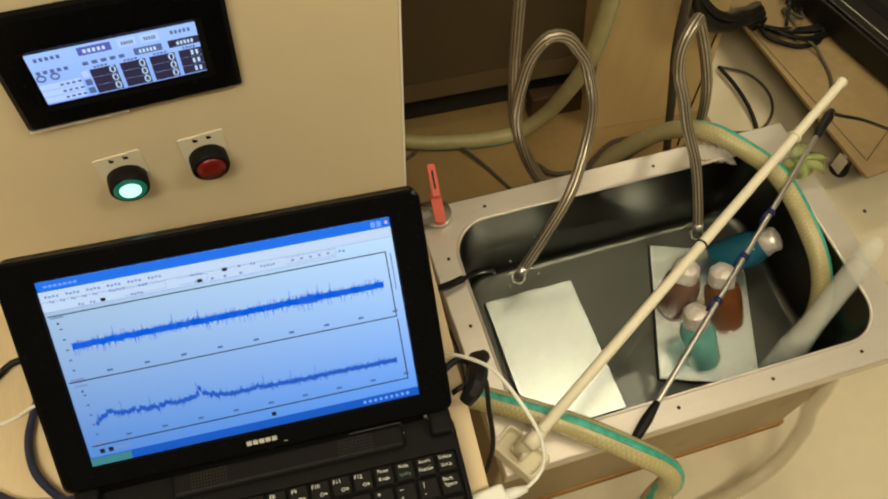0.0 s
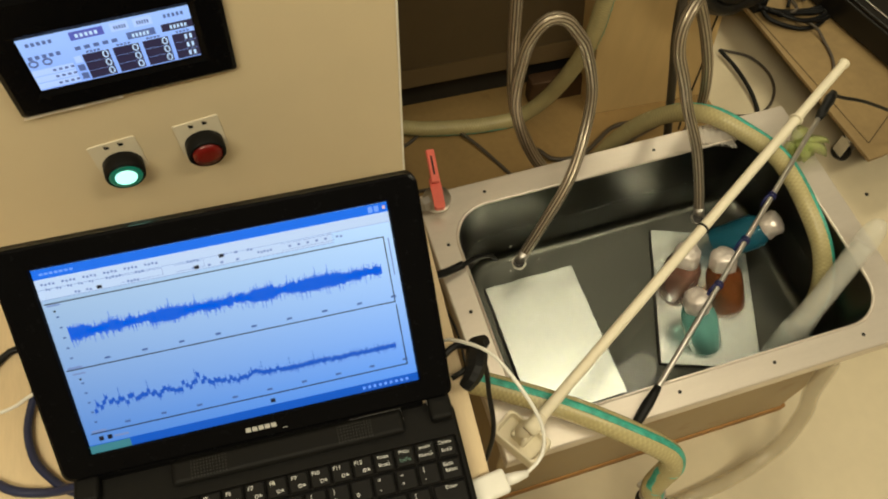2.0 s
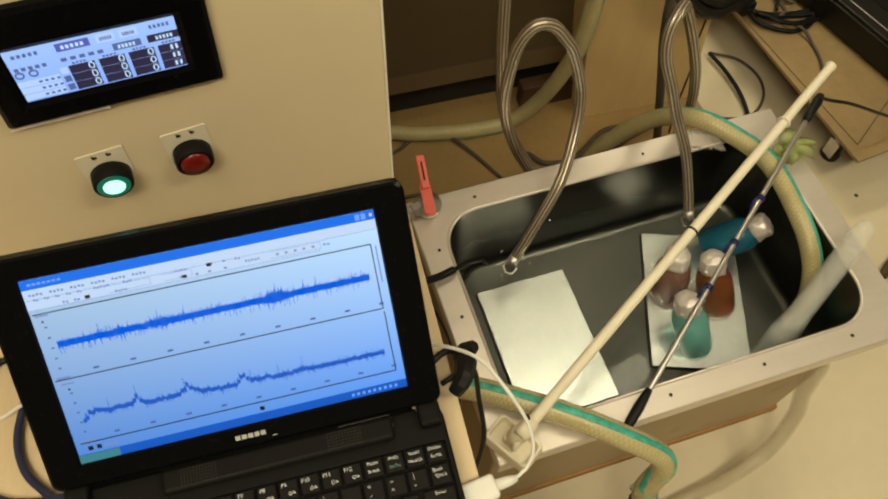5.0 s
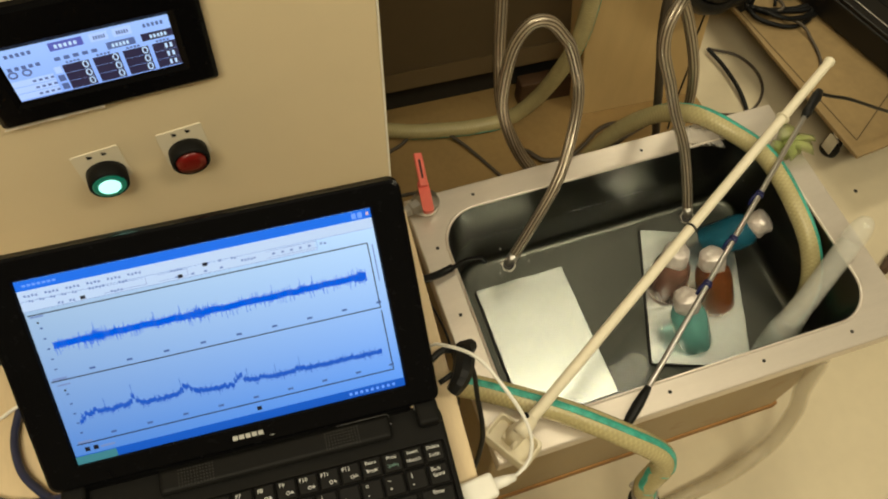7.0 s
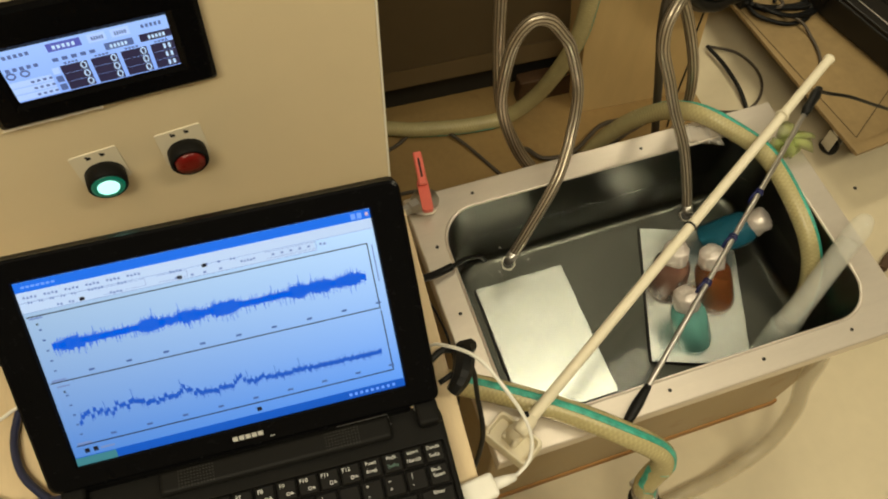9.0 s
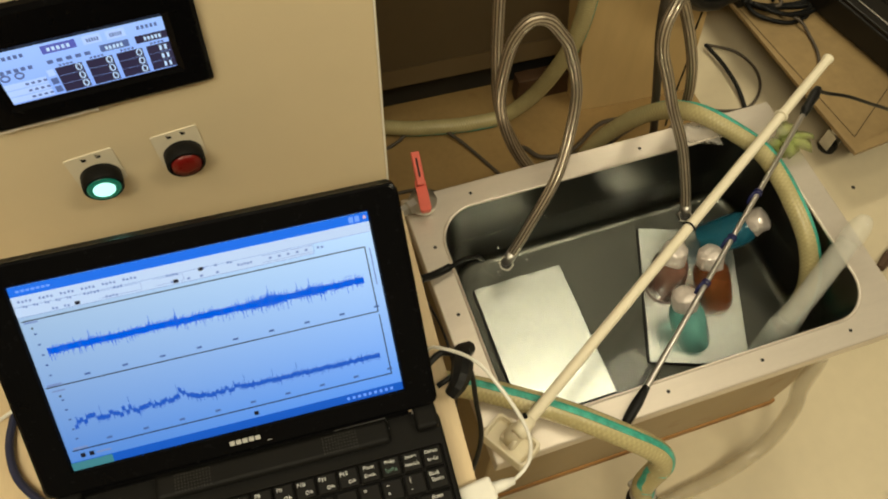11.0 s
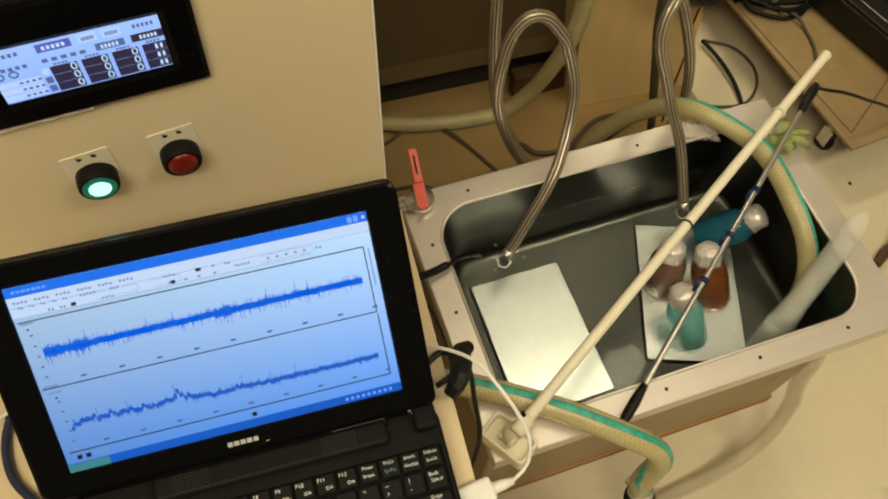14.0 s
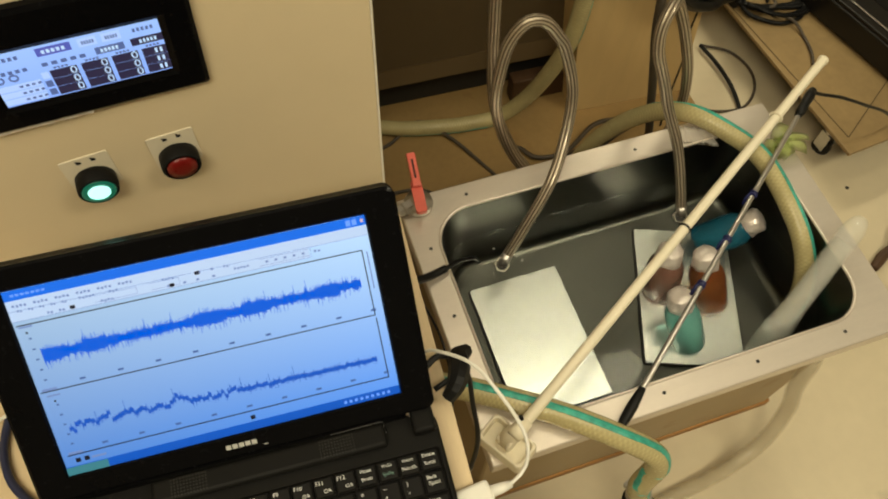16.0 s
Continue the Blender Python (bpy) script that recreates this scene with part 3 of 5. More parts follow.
# ---- picture on the laptop ----
def screen_picture():
    lid = [c for c in laptop.children if c.name.startswith("lid")][0]
    w, h = SCREEN_W / 2, SCREEN_H
    scr = part("screen", box(-w, w, 0, h, -0.0003, 0.0003), screen_glow("laptop_backlight", (0.085, 0.29, 0.86), (0.57, 0.79, 1.0), 0.94, 0, h, w, 0.77), laptop, "lit laptop screen with two blue waveform plots", TILT)
    blue = glow("blue_title_bar", (0.0, 0.15, 0.82), 0.95)
    task = glow("blue_task_bar", (0.0, 0.11, 0.62), 0.8)
    line = glow("dark_plot_line", (0.004, 0.006, 0.02), 0.7)
    mark = glow("grey_blue_writing", (0.19, 0.29, 0.60), 0.85)
    pale = glow("pale_toolbar", (0.54, 0.70, 0.96), 0.90)
    axis = glow("dark_axis_writing", (0.06, 0.13, 0.38), 0.85)
    winb = glow("light_blue_button", (0.16, 0.36, 1.0), 0.95)
    red = glow("pale_close_button", (0.75, 0.52, 0.60), 0.85)
    green = glow("green_start_button", (0.05, 0.25, 0.30), 0.8)

    def bar(name, x0, x1, y0, y1, m, z=0.0004, d=0.0002, label=""):
        return part(name, box(x0, x1, y0, y1, z, z + d), m, scr, label)

    bar("title_bar", -w, w, 0.1240, h, blue)
    bar("task_bar", -w, w, 0, 0.0060, task)
    bar("start_button", -w, -w + 0.026, 0, 0.0056, green, 0.0007)
    bar("close_button", 0.1080, 0.1098, 0.1262, 0.1284, red, 0.0007)
    for i in range(7):
        bar("title_writing", -0.107 + 0.003 * i, -0.105 + 0.003 * i, 0.1264, 0.1278, winb, 0.0007)
    for x in (0.0985, 0.1025):
        bar("window_button", x, x + 0.003, 0.1252, 0.1290, winb, 0.0007)
    # toolbars
    bar("toolbar", -w, w, 0.1172, 0.1238, pale)
    bar("toolbar", -w, 0.072, 0.1105, 0.1168, pale)
    for y in (0.1171, 0.1104):
        bar("toolbar_line", -w, 0.1105 if y > 0.115 else 0.073, y, y + 0.0002, mark, 0.00065)
    for x0, x1 in ((-0.062, -0.036), (-0.028, -0.010), (0.040, 0.073)):
        for y in (0.1118, 0.1162):
            bar("toolbar_line", x0, x1, y, y + 0.0002, mark, 0.00065)
        bar("toolbar_line", x1, x1 + 0.0002, 0.1118, 0.1164, mark, 0.00065)
    for y, xs in ((0.1205, [(-0.108 + 0.0125 * i, 0.009) for i in range(6)]), (0.1170, [(-0.106 + 0.0065 * i, 0.0032) for i in range(5)] + [(-0.07, 0.010), (-0.052, 0.006), (-0.02, 0.008), (0.002, 0.003), (0.010, 0.003), (0.018, 0.004)]),
                  (0.1140, [(0.044 + 0.0058 * i, 0.0028) for i in range(5)] + [(0.075, 0.005), (0.024, 0.010)]), (0.1122, [(-0.09 + 0.007 * i, 0.004) for i in range(2)] + [(-0.058, 0.008), (-0.018, 0.004), (-0.008, 0.003), (0.0, 0.003), (0.010, 0.003)])):
        for x, ww in xs:
            n = max(1, round(ww / 0.0021))
            for k in range(n):
                bar("writing_bar", x + ww * k / n, x + ww * (k + 0.62) / n, y - 0.0007 - 0.0003 * (k % 2), y + 0.0004 + 0.0003 * ((k + 1) % 2), mark, 0.0007)
    for x, y in ((-0.0765, 0.1122), (-0.0165, 0.1122), (0.0, 0.1165)):
        bar("tool_icon", x, x + 0.0030, y - 0.0010, y + 0.0012, line, 0.0008)
    # plot frames
    t = 0.0007
    for x0, x1, y0, y1 in ((-0.1098, 0.1055, 0.0608, 0.1078), (-0.1080, 0.1058, 0.0137, 0.0596)):
        if y1 > 0.1:
            bar("plot_frame", x0, x1, y1 - t, y1, line)
        bar("plot_frame", x0, x1, y0, y0 + t, line)
        bar("plot_frame", x1 - t, x1, y0 + t, y1 - t, line)
        for i in range(9):
            bar("axis_label", -0.085 + 0.0235 * i, -0.0815 + 0.0235 * i, y0 + 0.0035, y0 + 0.0048, axis)
        for i in range(5):
            bar("axis_label", x0 + 0.0045, x0 + 0.0062, y0 + 0.008 + 0.0072 * i, y0 + 0.0090 + 0.0072 * i, axis)
        bar("plot_title", x0 + 0.001, x0 + 0.009, y1 - 0.0022, y1 - 0.0011, mark)
        bar("plot_mark", x0 + 0.004, x0 + 0.0052, y1 - 0.0063, y1 - 0.0051, line)
        bar("plot_note", x0 + 0.001, x0 + 0.010, y0 + 0.0009, y0 + 0.0024, mark)
    bar("scroll_mark", 0.1078, 0.1086, 0.0800, 0.1060, mark)
    for i in range(9):
        bar("tray_icon", 0.072 + 0.0038 * i, 0.0740 + 0.0038 * i, 0.0020, 0.0040, winb, 0.0007)
    bar("slider_knob", 0.0095, 0.0125, 0.0078, 0.0106, line)
    for x in (-0.104, -0.0985):
        bar("round_button", x, x + 0.003, 0.0082, 0.0112, line)
    bar("status_writing", -0.094, -0.085, 0.0088, 0.0102, mark)
    return scr


screen = screen_picture()
TRACE = glow("blue_trace", (0.0, 0.12, 0.78), 0.85)
SPECTRUM = glow("dark_blue_trace", (0.003, 0.10, 0.60), 0.82)
COLS = 98
trace_up, trace_mid, trace_down, spectrum = [], [], [], []
pitch = 0.2012 / COLS


def trace_mesh(name, low, high, spike_low, spike_high):
    """One column of a plotted line: seven slivers of uneven length."""
    bm = bmesh.new()
    top, bottom = [], []
    for k in range(7):
        x0, x1 = pitch * (k / 7 - 0.5), pitch * ((k + 1) / 7 - 0.5)
        hi, lo = high + spike_high * random.expovariate(1.0), -low - spike_low * random.expovariate(1.0)
        top += [(x0, hi), (x1 - 1e-7, hi)]
        bottom += [(x0, lo), (x1 - 1e-7, lo)]
    f = bm.faces.new([bm.verts.new((x, y, 0.0009)) for x, y in bottom + top[::-1]])
    ext = bmesh.ops.extrude_face_region(bm, geom=[f])
    bmesh.ops.translate(bm, vec=(0, 0, 0.0001), verts=[v for v in ext["geom"] if isinstance(v, bmesh.types.BMVert)])
    me = bpy.data.meshes.new(name)
    bm.to_mesh(me)
    bm.free()
    me.materials.append(SPECTRUM if name == "spectrum_bar" else TRACE)
    return me


up_bars = [trace_mesh("trace_bar", 0.0030, 0.0, 0.0, 0.0013) for _ in range(16)]
down_bars = [trace_mesh("trace_bar", 0.0, 0.0030, 0.0013, 0.0) for _ in range(16)]
plain_bars = [trace_mesh("trace_bar", 0.0012, 0.0012, 0.0003, 0.0003) for _ in range(6)]
spec_bars = [trace_mesh("spectrum_bar", 0.0012, 0.0008, 0.0009, 0.0009) for _ in range(16)]
for i in range(COLS):
    x = -0.1010 + (i + 0.5) * pitch
    for lst, pool in ((trace_up, up_bars), (trace_mid, plain_bars), (trace_down, down_bars), (spectrum, spec_bars)):
        ob = share("spectrum_bar" if pool is spec_bars else "trace_bar", random.choice(pool), screen)
        lst.append((ob, x))


# ---- the water tank ----
FZ, WZ, BZ = 0.39, 0.32, 0.24
TX0, TX1, TY0, TY1 = -0.0869, 0.4375, -0.3297, 0.0172
IX0, IX1, IY0, IY1 = -0.0525, 0.4010, -0.2967, -0.0183


def water_tank():
    tank = thing("water_tank", pose((TX0 + TX1) / 2, (TY0 + TY1) / 2, 0), "flanged stainless steel water tank on a rusty base strip", "tank")
    ox, oy = (TX0 + TX1) / 2, (TY0 + TY1) / 2
    a0, a1, b0, b1 = TX0 - ox, TX1 - ox, TY0 - oy, TY1 - oy
    i0, i1, j0, j1 = IX0 - ox, IX1 - ox, IY0 - oy, IY1 - oy
    lp = lambda x0, x1, y0, y1, r, z: [(x, y, z) for x, y in rloop(x0, x1, y0, y1, r, 10)]
    fl = [lp(a0, a1, b0, b1, 0.002, FZ - 0.024), lp(a0, a1, b0, b1, 0.002, FZ - 0.0015), lp(a0 + 0.0015, a1 - 0.0015, b0 + 0.0015, b1 - 0.0015, 0.002, FZ),
          lp(i0 - 0.004, i1 + 0.004, j0 - 0.004, j1 + 0.004, 0.052, FZ), lp(i0 - 0.0025, i1 + 0.0025, j0 - 0.0025, j1 + 0.0025, 0.051, FZ + 0.0012),
          lp(i0 - 0.0008, i1 + 0.0008, j0 - 0.0008, j1 + 0.0008, 0.050, FZ + 0.0008), lp(i0, i1, j0, j1, 0.049, FZ - 0.001)]
    part("flange", skin(fl), "steel", tank, "bright brushed steel flange with drill holes")
    d = 0.012
    bs = [lp(i0, i1, j0, j1, 0.049, FZ - 0.001)]
    bs += [lp(i0 + d * k / 6, i1 - d * k / 6, j0 + d * k / 6, j1 - d * k / 6, 0.049, FZ - 0.001 - (FZ - BZ - 0.016) * k / 6) for k in range(1, 7)]
    for k in range(1, 6):
        t = radians(90 * k / 5)
        q = d + 0.015 * (1 - math.cos(t))
        bs.append(lp(i0 + q, i1 - q, j0 + q, j1 - q, 0.045, BZ - 0.001 + 0.015 * (1 - math.sin(t))))
    part("basin", skin(bs, cap1=True), "basin", tank, "steel basin darkened to stand in for its dark reflections", smooth=True)
    # casing and its base
    part("casing", skin([lp(a0 + 0.012, a1 - 0.012, b0 + 0.0292, b1 - 0.012, 0.004, FZ - 0.022), lp(a0 + 0.012, a1 - 0.012, b0 + 0.0292, b1 - 0.012, 0.004, 0.022)], cap1=True), "casing", tank, "beige painted steel casing")
    for y0, y1 in ((b0 + 0.0262, b0 + 0.056), (b1 - 0.036, b1 - 0.006)):
        part("base_rail", box(a0 + 0.02, a1 - 0.005, y0, y1, 0, 0.022, 0.002), "rust", tank, "rusty brown base strip")
    hole = lathe([(0.0022, -0.0001), (0.0022, 0.0004)], 12)
    hme = bpy.data.meshes.new("screw_hole")
    hole.to_mesh(hme)
    hole.free()
    hme.materials.append(M["hole"])
    for hx, hy in ((0, 0), (0.2349, -0.002), (0.241, -0.3126), (0.1224, -0.3126), (-0.0689, -0.1532), (0.3575, -0.3123), (-0.0669, -0.0607)):
        share("screw_hole", hme, tank, "", pose(hx - ox, hy - oy, FZ))


water_tank()


def water_sheet():
    x0, x1, y0, y1, r = IX0 + 0.0056, IX1 - 0.0056, IY0 + 0.0056, IY1 - 0.0056, 0.047
    cx, cy = (x0 + x1) / 2, (y0 + y1) / 2
    hx, hy = (x1 - x0) / 2, (y1 - y0) / 2
    nx, ny = 150, 100
    ease = lambda u: math.sin(u * math.pi / 2)
    bm = bmesh.new()
    rows = []
    for j in range(ny + 1):
        py = hy * ease(2 * j / ny - 1)
        over = max(0, abs(py) - (hy - r))
        reach = hx - r + math.sqrt(max(0, r * r - over * over))
        row = []
        for i in range(nx + 1):
            px = reach * ease(2 * i / nx - 1)
            ex, ey = max(0, abs(px) - (hx - r)), over
            edge = r - math.hypot(ex, ey) if ex and ey else min(hx - abs(px), hy - abs(py))
            z = 0.00016 * noise.noise((px * 26, py * 26, 1)) + 0.00008 * noise.noise((px * 60, py * 60, 5))
            for qx, qy in ((0.0302 - cx, -0.0718 - cy), (0.2867 - cx, -0.0772 - cy)):
                q = math.hypot(px - qx, py - qy)
                z += 0.00040 * math.sin(q * 230) * math.exp(-q * 30)
            row.append(bm.verts.new((px, py, z * min(1, edge / 0.012) + 0.0022 * math.exp(-max(0, edge) / 0.0030))))
        rows.append(row)
    for a, b in zip(rows, rows[1:]):
        for i in range(nx):
            bm.faces.new((a[i], a[i + 1], b[i + 1], b[i]))
    ob = tagged(part("water", bm, "water", at=pose(cx, cy, WZ), smooth=True), "clear rippling water in the steel tank", "water", kind="structure")
    ob.visible_shadow = False
    return ob


water = water_sheet()


def bubbles():
    bm = bmesh.new()
    rnd = random.Random(5)
    for nx, ny, n in ((0.0302, -0.0718, 9), (0.2867, -0.0772, 6)):
        for _ in range(n):
            a, q = rnd.uniform(0, 6.28), 0.012 + 0.022 * rnd.random() ** 1.6
            x, y, r = nx + q * math.cos(a), ny + 0.7 * q * math.sin(a), rnd.uniform(0.0006, 0.0018)
            if IX0 + 0.01 < x < IX1 - 0.01 and IY0 + 0.01 < y < IY1 - 0.01:
                lathe([(r, 0.0), (r * 0.92, r * 0.38), (r * 0.7, r * 0.7), (r * 0.38, r * 0.92), (r * 0.05, r)], 10, bm=bm, m=pose(x, y, WZ + 0.0004))
    ob = tagged(part("bubbles", bm, "bubble", smooth=True), "small air bubbles floating round the hose nozzles", "bubbles", kind="stuff")
    ob.visible_shadow = False


bubbles()


def metal_plate(x, y, rot, w, l, seed, tilt):
    """A thin satin plate with a slight sag, soft corners and a painted shadow rim."""
    t = thing("metal_plate", pose(x, y, BZ, tilt, 0, rot), "flat silver metal plate lying under water in the tank", "plate", "plates on the tank floor")
    nx, ny = 20, 30
    bm = bmesh.new()
    rows = []
    for j in range(ny + 1):
        row = []
        for i in range(nx + 1):
            px, py = (i / nx - 0.5) * w, (j / ny - 0.5) * l
            px += 0.0004 * noise.noise((py * 110, seed, 0)) * (abs(i / nx - 0.5) * 2) ** 6
            z = 0.0066 + 0.0005 * noise.noise((px * 9, py * 7, seed)) + 0.00012 * noise.noise((px * 40, py * 30, seed + 7))
            row.append(bm.verts.new((px, py, z)))
        rows.append(row)
    for a, b in zip(rows, rows[1:]):
        for i in range(nx):
            bm.faces.new((a[i], a[i + 1], b[i + 1], b[i]))
    part("sheet", bm, "plate", t, smooth=True)
    # backing gives thickness; its protruding dark rim paints the shadow gap
    loop = lambda e, z: [(px, py, z) for px, py in rloop(-w / 2 - e, w / 2 + e, -l / 2 - e * 0.3, l / 2 + e * 0.3, 0.002, 2)]
    low, rim, top = loop(0.0022, 0.0), loop(0.0020, 0.0052), loop(0.0012, 0.0058)
    part("backing", skin([low, rim, top], cap0=True, cap1=True), "plate_rim_shade", t, "dark board giving thickness and a painted shadow rim")


metal_plate(0.0475, -0.171, 0, 0.125, 0.190, 1.0, -1.0)
metal_plate(0.2645, -0.1735, -21, 0.130, 0.200, 9.0, -1.0)


# ---- bottles ----
def bottle(x, y, z, rx, ry, h, r, glass, label, tint):
    t = thing("bottle", pose(x, y, z, rx, ry, 0), label, "bottle", "foil-capped bottles in the tank")
    part("body", lathe([(r * 0.80, 0), (r * 0.96, 0.002), (r, 0.006), (r, h * 0.55), (r * 0.94, h * 0.66), (r * 0.72, h * 0.77), (r * 0.52, h * 0.82), (r * 0.50, h * 0.88)], 32), glass, t, tint, smooth=True)
    bm = bmesh.new()
    loops = []
    seg = 22
    for rr, zz in ((r * 0.58, h * 0.76), (r * 0.70, h * 0.79), (r * 0.69, h * 0.88), (r * 0.66, h * 0.96), (r * 0.56, h * 1.0), (r * 0.2, h * 1.005)):
        loops.append([((rr * (1 + 0.20 * noise.noise((i * 0.9, zz * 300, x * 50)))) * math.cos(2 * math.pi * i / seg), (rr * (1 + 0.20 * noise.noise((i * 0.9, zz * 300, x * 50)))) * math.sin(2 * math.pi * i / seg), zz + 0.001 * noise.noise((i, zz * 90, 4))) for i in range(seg)])
    skin(loops, cap0=True, cap1=True, bm=bm)
    part("foil_cap", bm, "cap", t, "crumpled aluminium foil cap", smooth=True)


bottle(0.2350, -0.2340, BZ + 0.004, -23, -9, 0.106, 0.0238, "teal", "teal glass bottle with foil cap, standing in water", "teal glass")
bottle(0.2900, -0.1920, BZ + 0.004, -24, -6, 0.106, 0.0246, "amber", "amber glass bottle with foil cap, standing in water", "amber glass")
bottle(0.2330, -0.1530, BZ + 0.004, -11, 2, 0.104, 0.0250, "pink", "pinkish brown glass bottle with foil cap, standing in water", "pinkish brown glass")
bottle(0.3110, -0.1120, BZ + 0.030, 8, 42, 0.096, 0.0250, "blue", "blue glass bottle with foil cap, leaning in water", "blue glass")


# ---- rods laid across the tank ----
def white_rod():
    a, b = Vector((-0.0551, -0.3095, 0.4285)), Vector((0.5235, 0.0332, 0.430))
    t = thing("support_rod", Matrix.Translation((-0.0650, -0.3110, FZ)), "cream plastic rod on a foot plate, laid across the tank", "rod")
    off = Vector((-0.0650, -0.3110, FZ))
    m = rod_matrix(a - off, b - off)
    L = (b - a).length
    part("rod", lathe([(0.0052, 0), (0.0062, 0.002), (0.0062, L - 0.006), (0.0074, L - 0.005), (0.0074, L - 0.001), (0.0062, L)], 20, m=m), "cream", t, smooth=True)
    part("ring_clamp", ring_torus(0.0072, 0.0020, 20, m @ pose(0, 0, L * 0.805)), "cream", t)
    part("cable_tie", ring_torus(0.0066, 0.0014, 20, m @ pose(0, 0, L * 0.476)), "rubber", t, "black cable tie")
    # foot plate with a raised rim and a hub
    r = pose(0, 0, 0, 0, 0, -58)
    lp = lambda s, z: [r @ Vector((x, y, z)) for x, y in rloop(-0.029 + s, 0.029 - s, -0.018 + s, 0.018 - s, 0.005)]
    part("foot_plate", skin([lp(0, 0), lp(0.001, 0.013), lp(0.0022, 0.016), lp(0.0042, 0.016), lp(0.0056, 0.0060)], cap0=True, cap1=True), "cream", t)
    part("hub", box(-0.007, 0.009, -0.0085, 0.0085, 0.0058, 0.020, 0.003, 3), "cream", t, at=pose(-0.001, 0.004, 0, 0, 0, -60), smooth=True)
    part("hub_arch", ring_torus(0.0085, 0.0030, 24, pose(0.004, -0.004, 0.0165, 0, 0, -60) @ pose(0, 0, 0, 0, 90, 0)), "cream", t, smooth=True)
    part("hub_neck", lathe([(0.0098, -0.006), (0.0098, 0.010), (0.0082, 0.016)], 20, m=rod_matrix((0.002, 0.002, 0.018), (0.012, 0.004, 0.038))), "cream", t, smooth=True)
    part("collar_screw", lathe([(0.0022, 0), (0.0022, 0.013), (0.0015, 0.0135)], 10, m=m @ pose(0, 0, 0.010, 0, 90, 60)), "rubber", t, "small dark clamp screw", smooth=True)
    part("collar", lathe([(0.0082, -0.008), (0.0086, 0.0), (0.0080, 0.012), (0.0066, 0.014)], 20, m=m), "cream", t, smooth=True)


white_rod()


def thin_rod():
    a, b = Vector((0.0750, -0.3200, 0.3965)), Vector((0.4449, -0.0362, 0.4300))
    off = Vector((0.0750, -0.3200, FZ))
    t = thing("metal_rod", Matrix.Translation(off), "thin steel rod with black clips, holding the bottles", "rod")
    m = rod_matrix(a - off, b - off)
    L = (b - a).length
    part("rod", lathe([(0.0030, 0), (0.0032, 0.001), (0.0032, L - 0.001), (0.0028, L)], 16, m=m), "metal", t, smooth=True)
    prof = [(0.0022, -0.030), (0.0036, -0.026), (0.0058, -0.012), (0.0062, 0.006), (0.0050, 0.020), (0.0040, 0.030)]
    part("clip_sleeve", lathe(prof, 14, m=m), "rubber", t, "black rubber clip sleeve", smooth=True)
    part("clip_sleeve", lathe([(0.0042, -0.004), (0.0062, 0.006), (0.0060, 0.020), (0.0072, 0.034), (0.0050, 0.046)], 14, m=m @ pose(0, 0, L - 0.004)), "rubber", t, "black rubber clip sleeve", smooth=True)
    for s in (0.375, 0.525, 0.683):
        tie = part("twist_tie", ring_torus(0.0038, 0.0017, 16, m @ pose(0, 0, L * s)), "navy", t, "navy blue twist tie")
        part("twist_tie", ring_torus(0.0040, 0.0015, 16, m @ pose(0.0006, 0, L * s + 0.0034, 12)), "navy", t)
        p = m @ Vector((0, 0, L * s))
        part("tie_end", sweep([p, p + Vector((-0.003, 0.002, 0.001)), p + Vector((-0.008, 0.000, -0.003)), p + Vector((-0.011, -0.003, -0.010))], 0.0022, 8, 0.003), "navy", t)
    q = [m @ Vector((0, 0, L + 0.038))] + [Vector(v) - off for v in ((0.5000, -0.0130, 0.418), (0.5396, -0.0154, 0.400), (0.6009, -0.0138, 0.360), (0.6818, -0.0039, 0.300), (0.80, 0.03, 0.18), (0.87, 0.07, 0.108))]
    part("lead", sweep(q, 0.0024, 8), "rubber", t, "thin black lead")


thin_rod()


# ---- hoses ----
def hose(name, pts, r, m, label, category, stripe=None, group="", width=38):
    ob = tagged(part(name, sweep(pts, r), m, smooth=True), label, category, group)
    if stripe is not None:
        part("stripe", sweep(pts, r, arc=(Vector(stripe), width), lift=0.0004), "stripe", ob, "green stripe", smooth=True)
    return ob


def nozzle(parent, p, q):
    m = rod_matrix(p, q)
    part("nozzle", lathe([(0.0072, -0.006), (0.0072, 0.012)], 16, m=m), "metal", parent, smooth=True)
    n = Matrix.Translation(Vector(p) + Vector((-0.004, -0.005, 0.000))) @ Vector((-0.22, -0.35, 0.9)).to_track_quat("Z", "Y").to_matrix().to_4x4()
    part("nozzle_nut", lathe([(0.0102, -0.006), (0.0102, 0.003), (0.0096, 0.004), (0.0088, 0.004), (0.0086, -0.003)], 6, m=n), "nut", parent, "bright hexagonal nut")
    part("nozzle_bore", lathe([(0.0070, -0.002), (0.0070, 0.0005)], 14, m=n), "hole", parent)


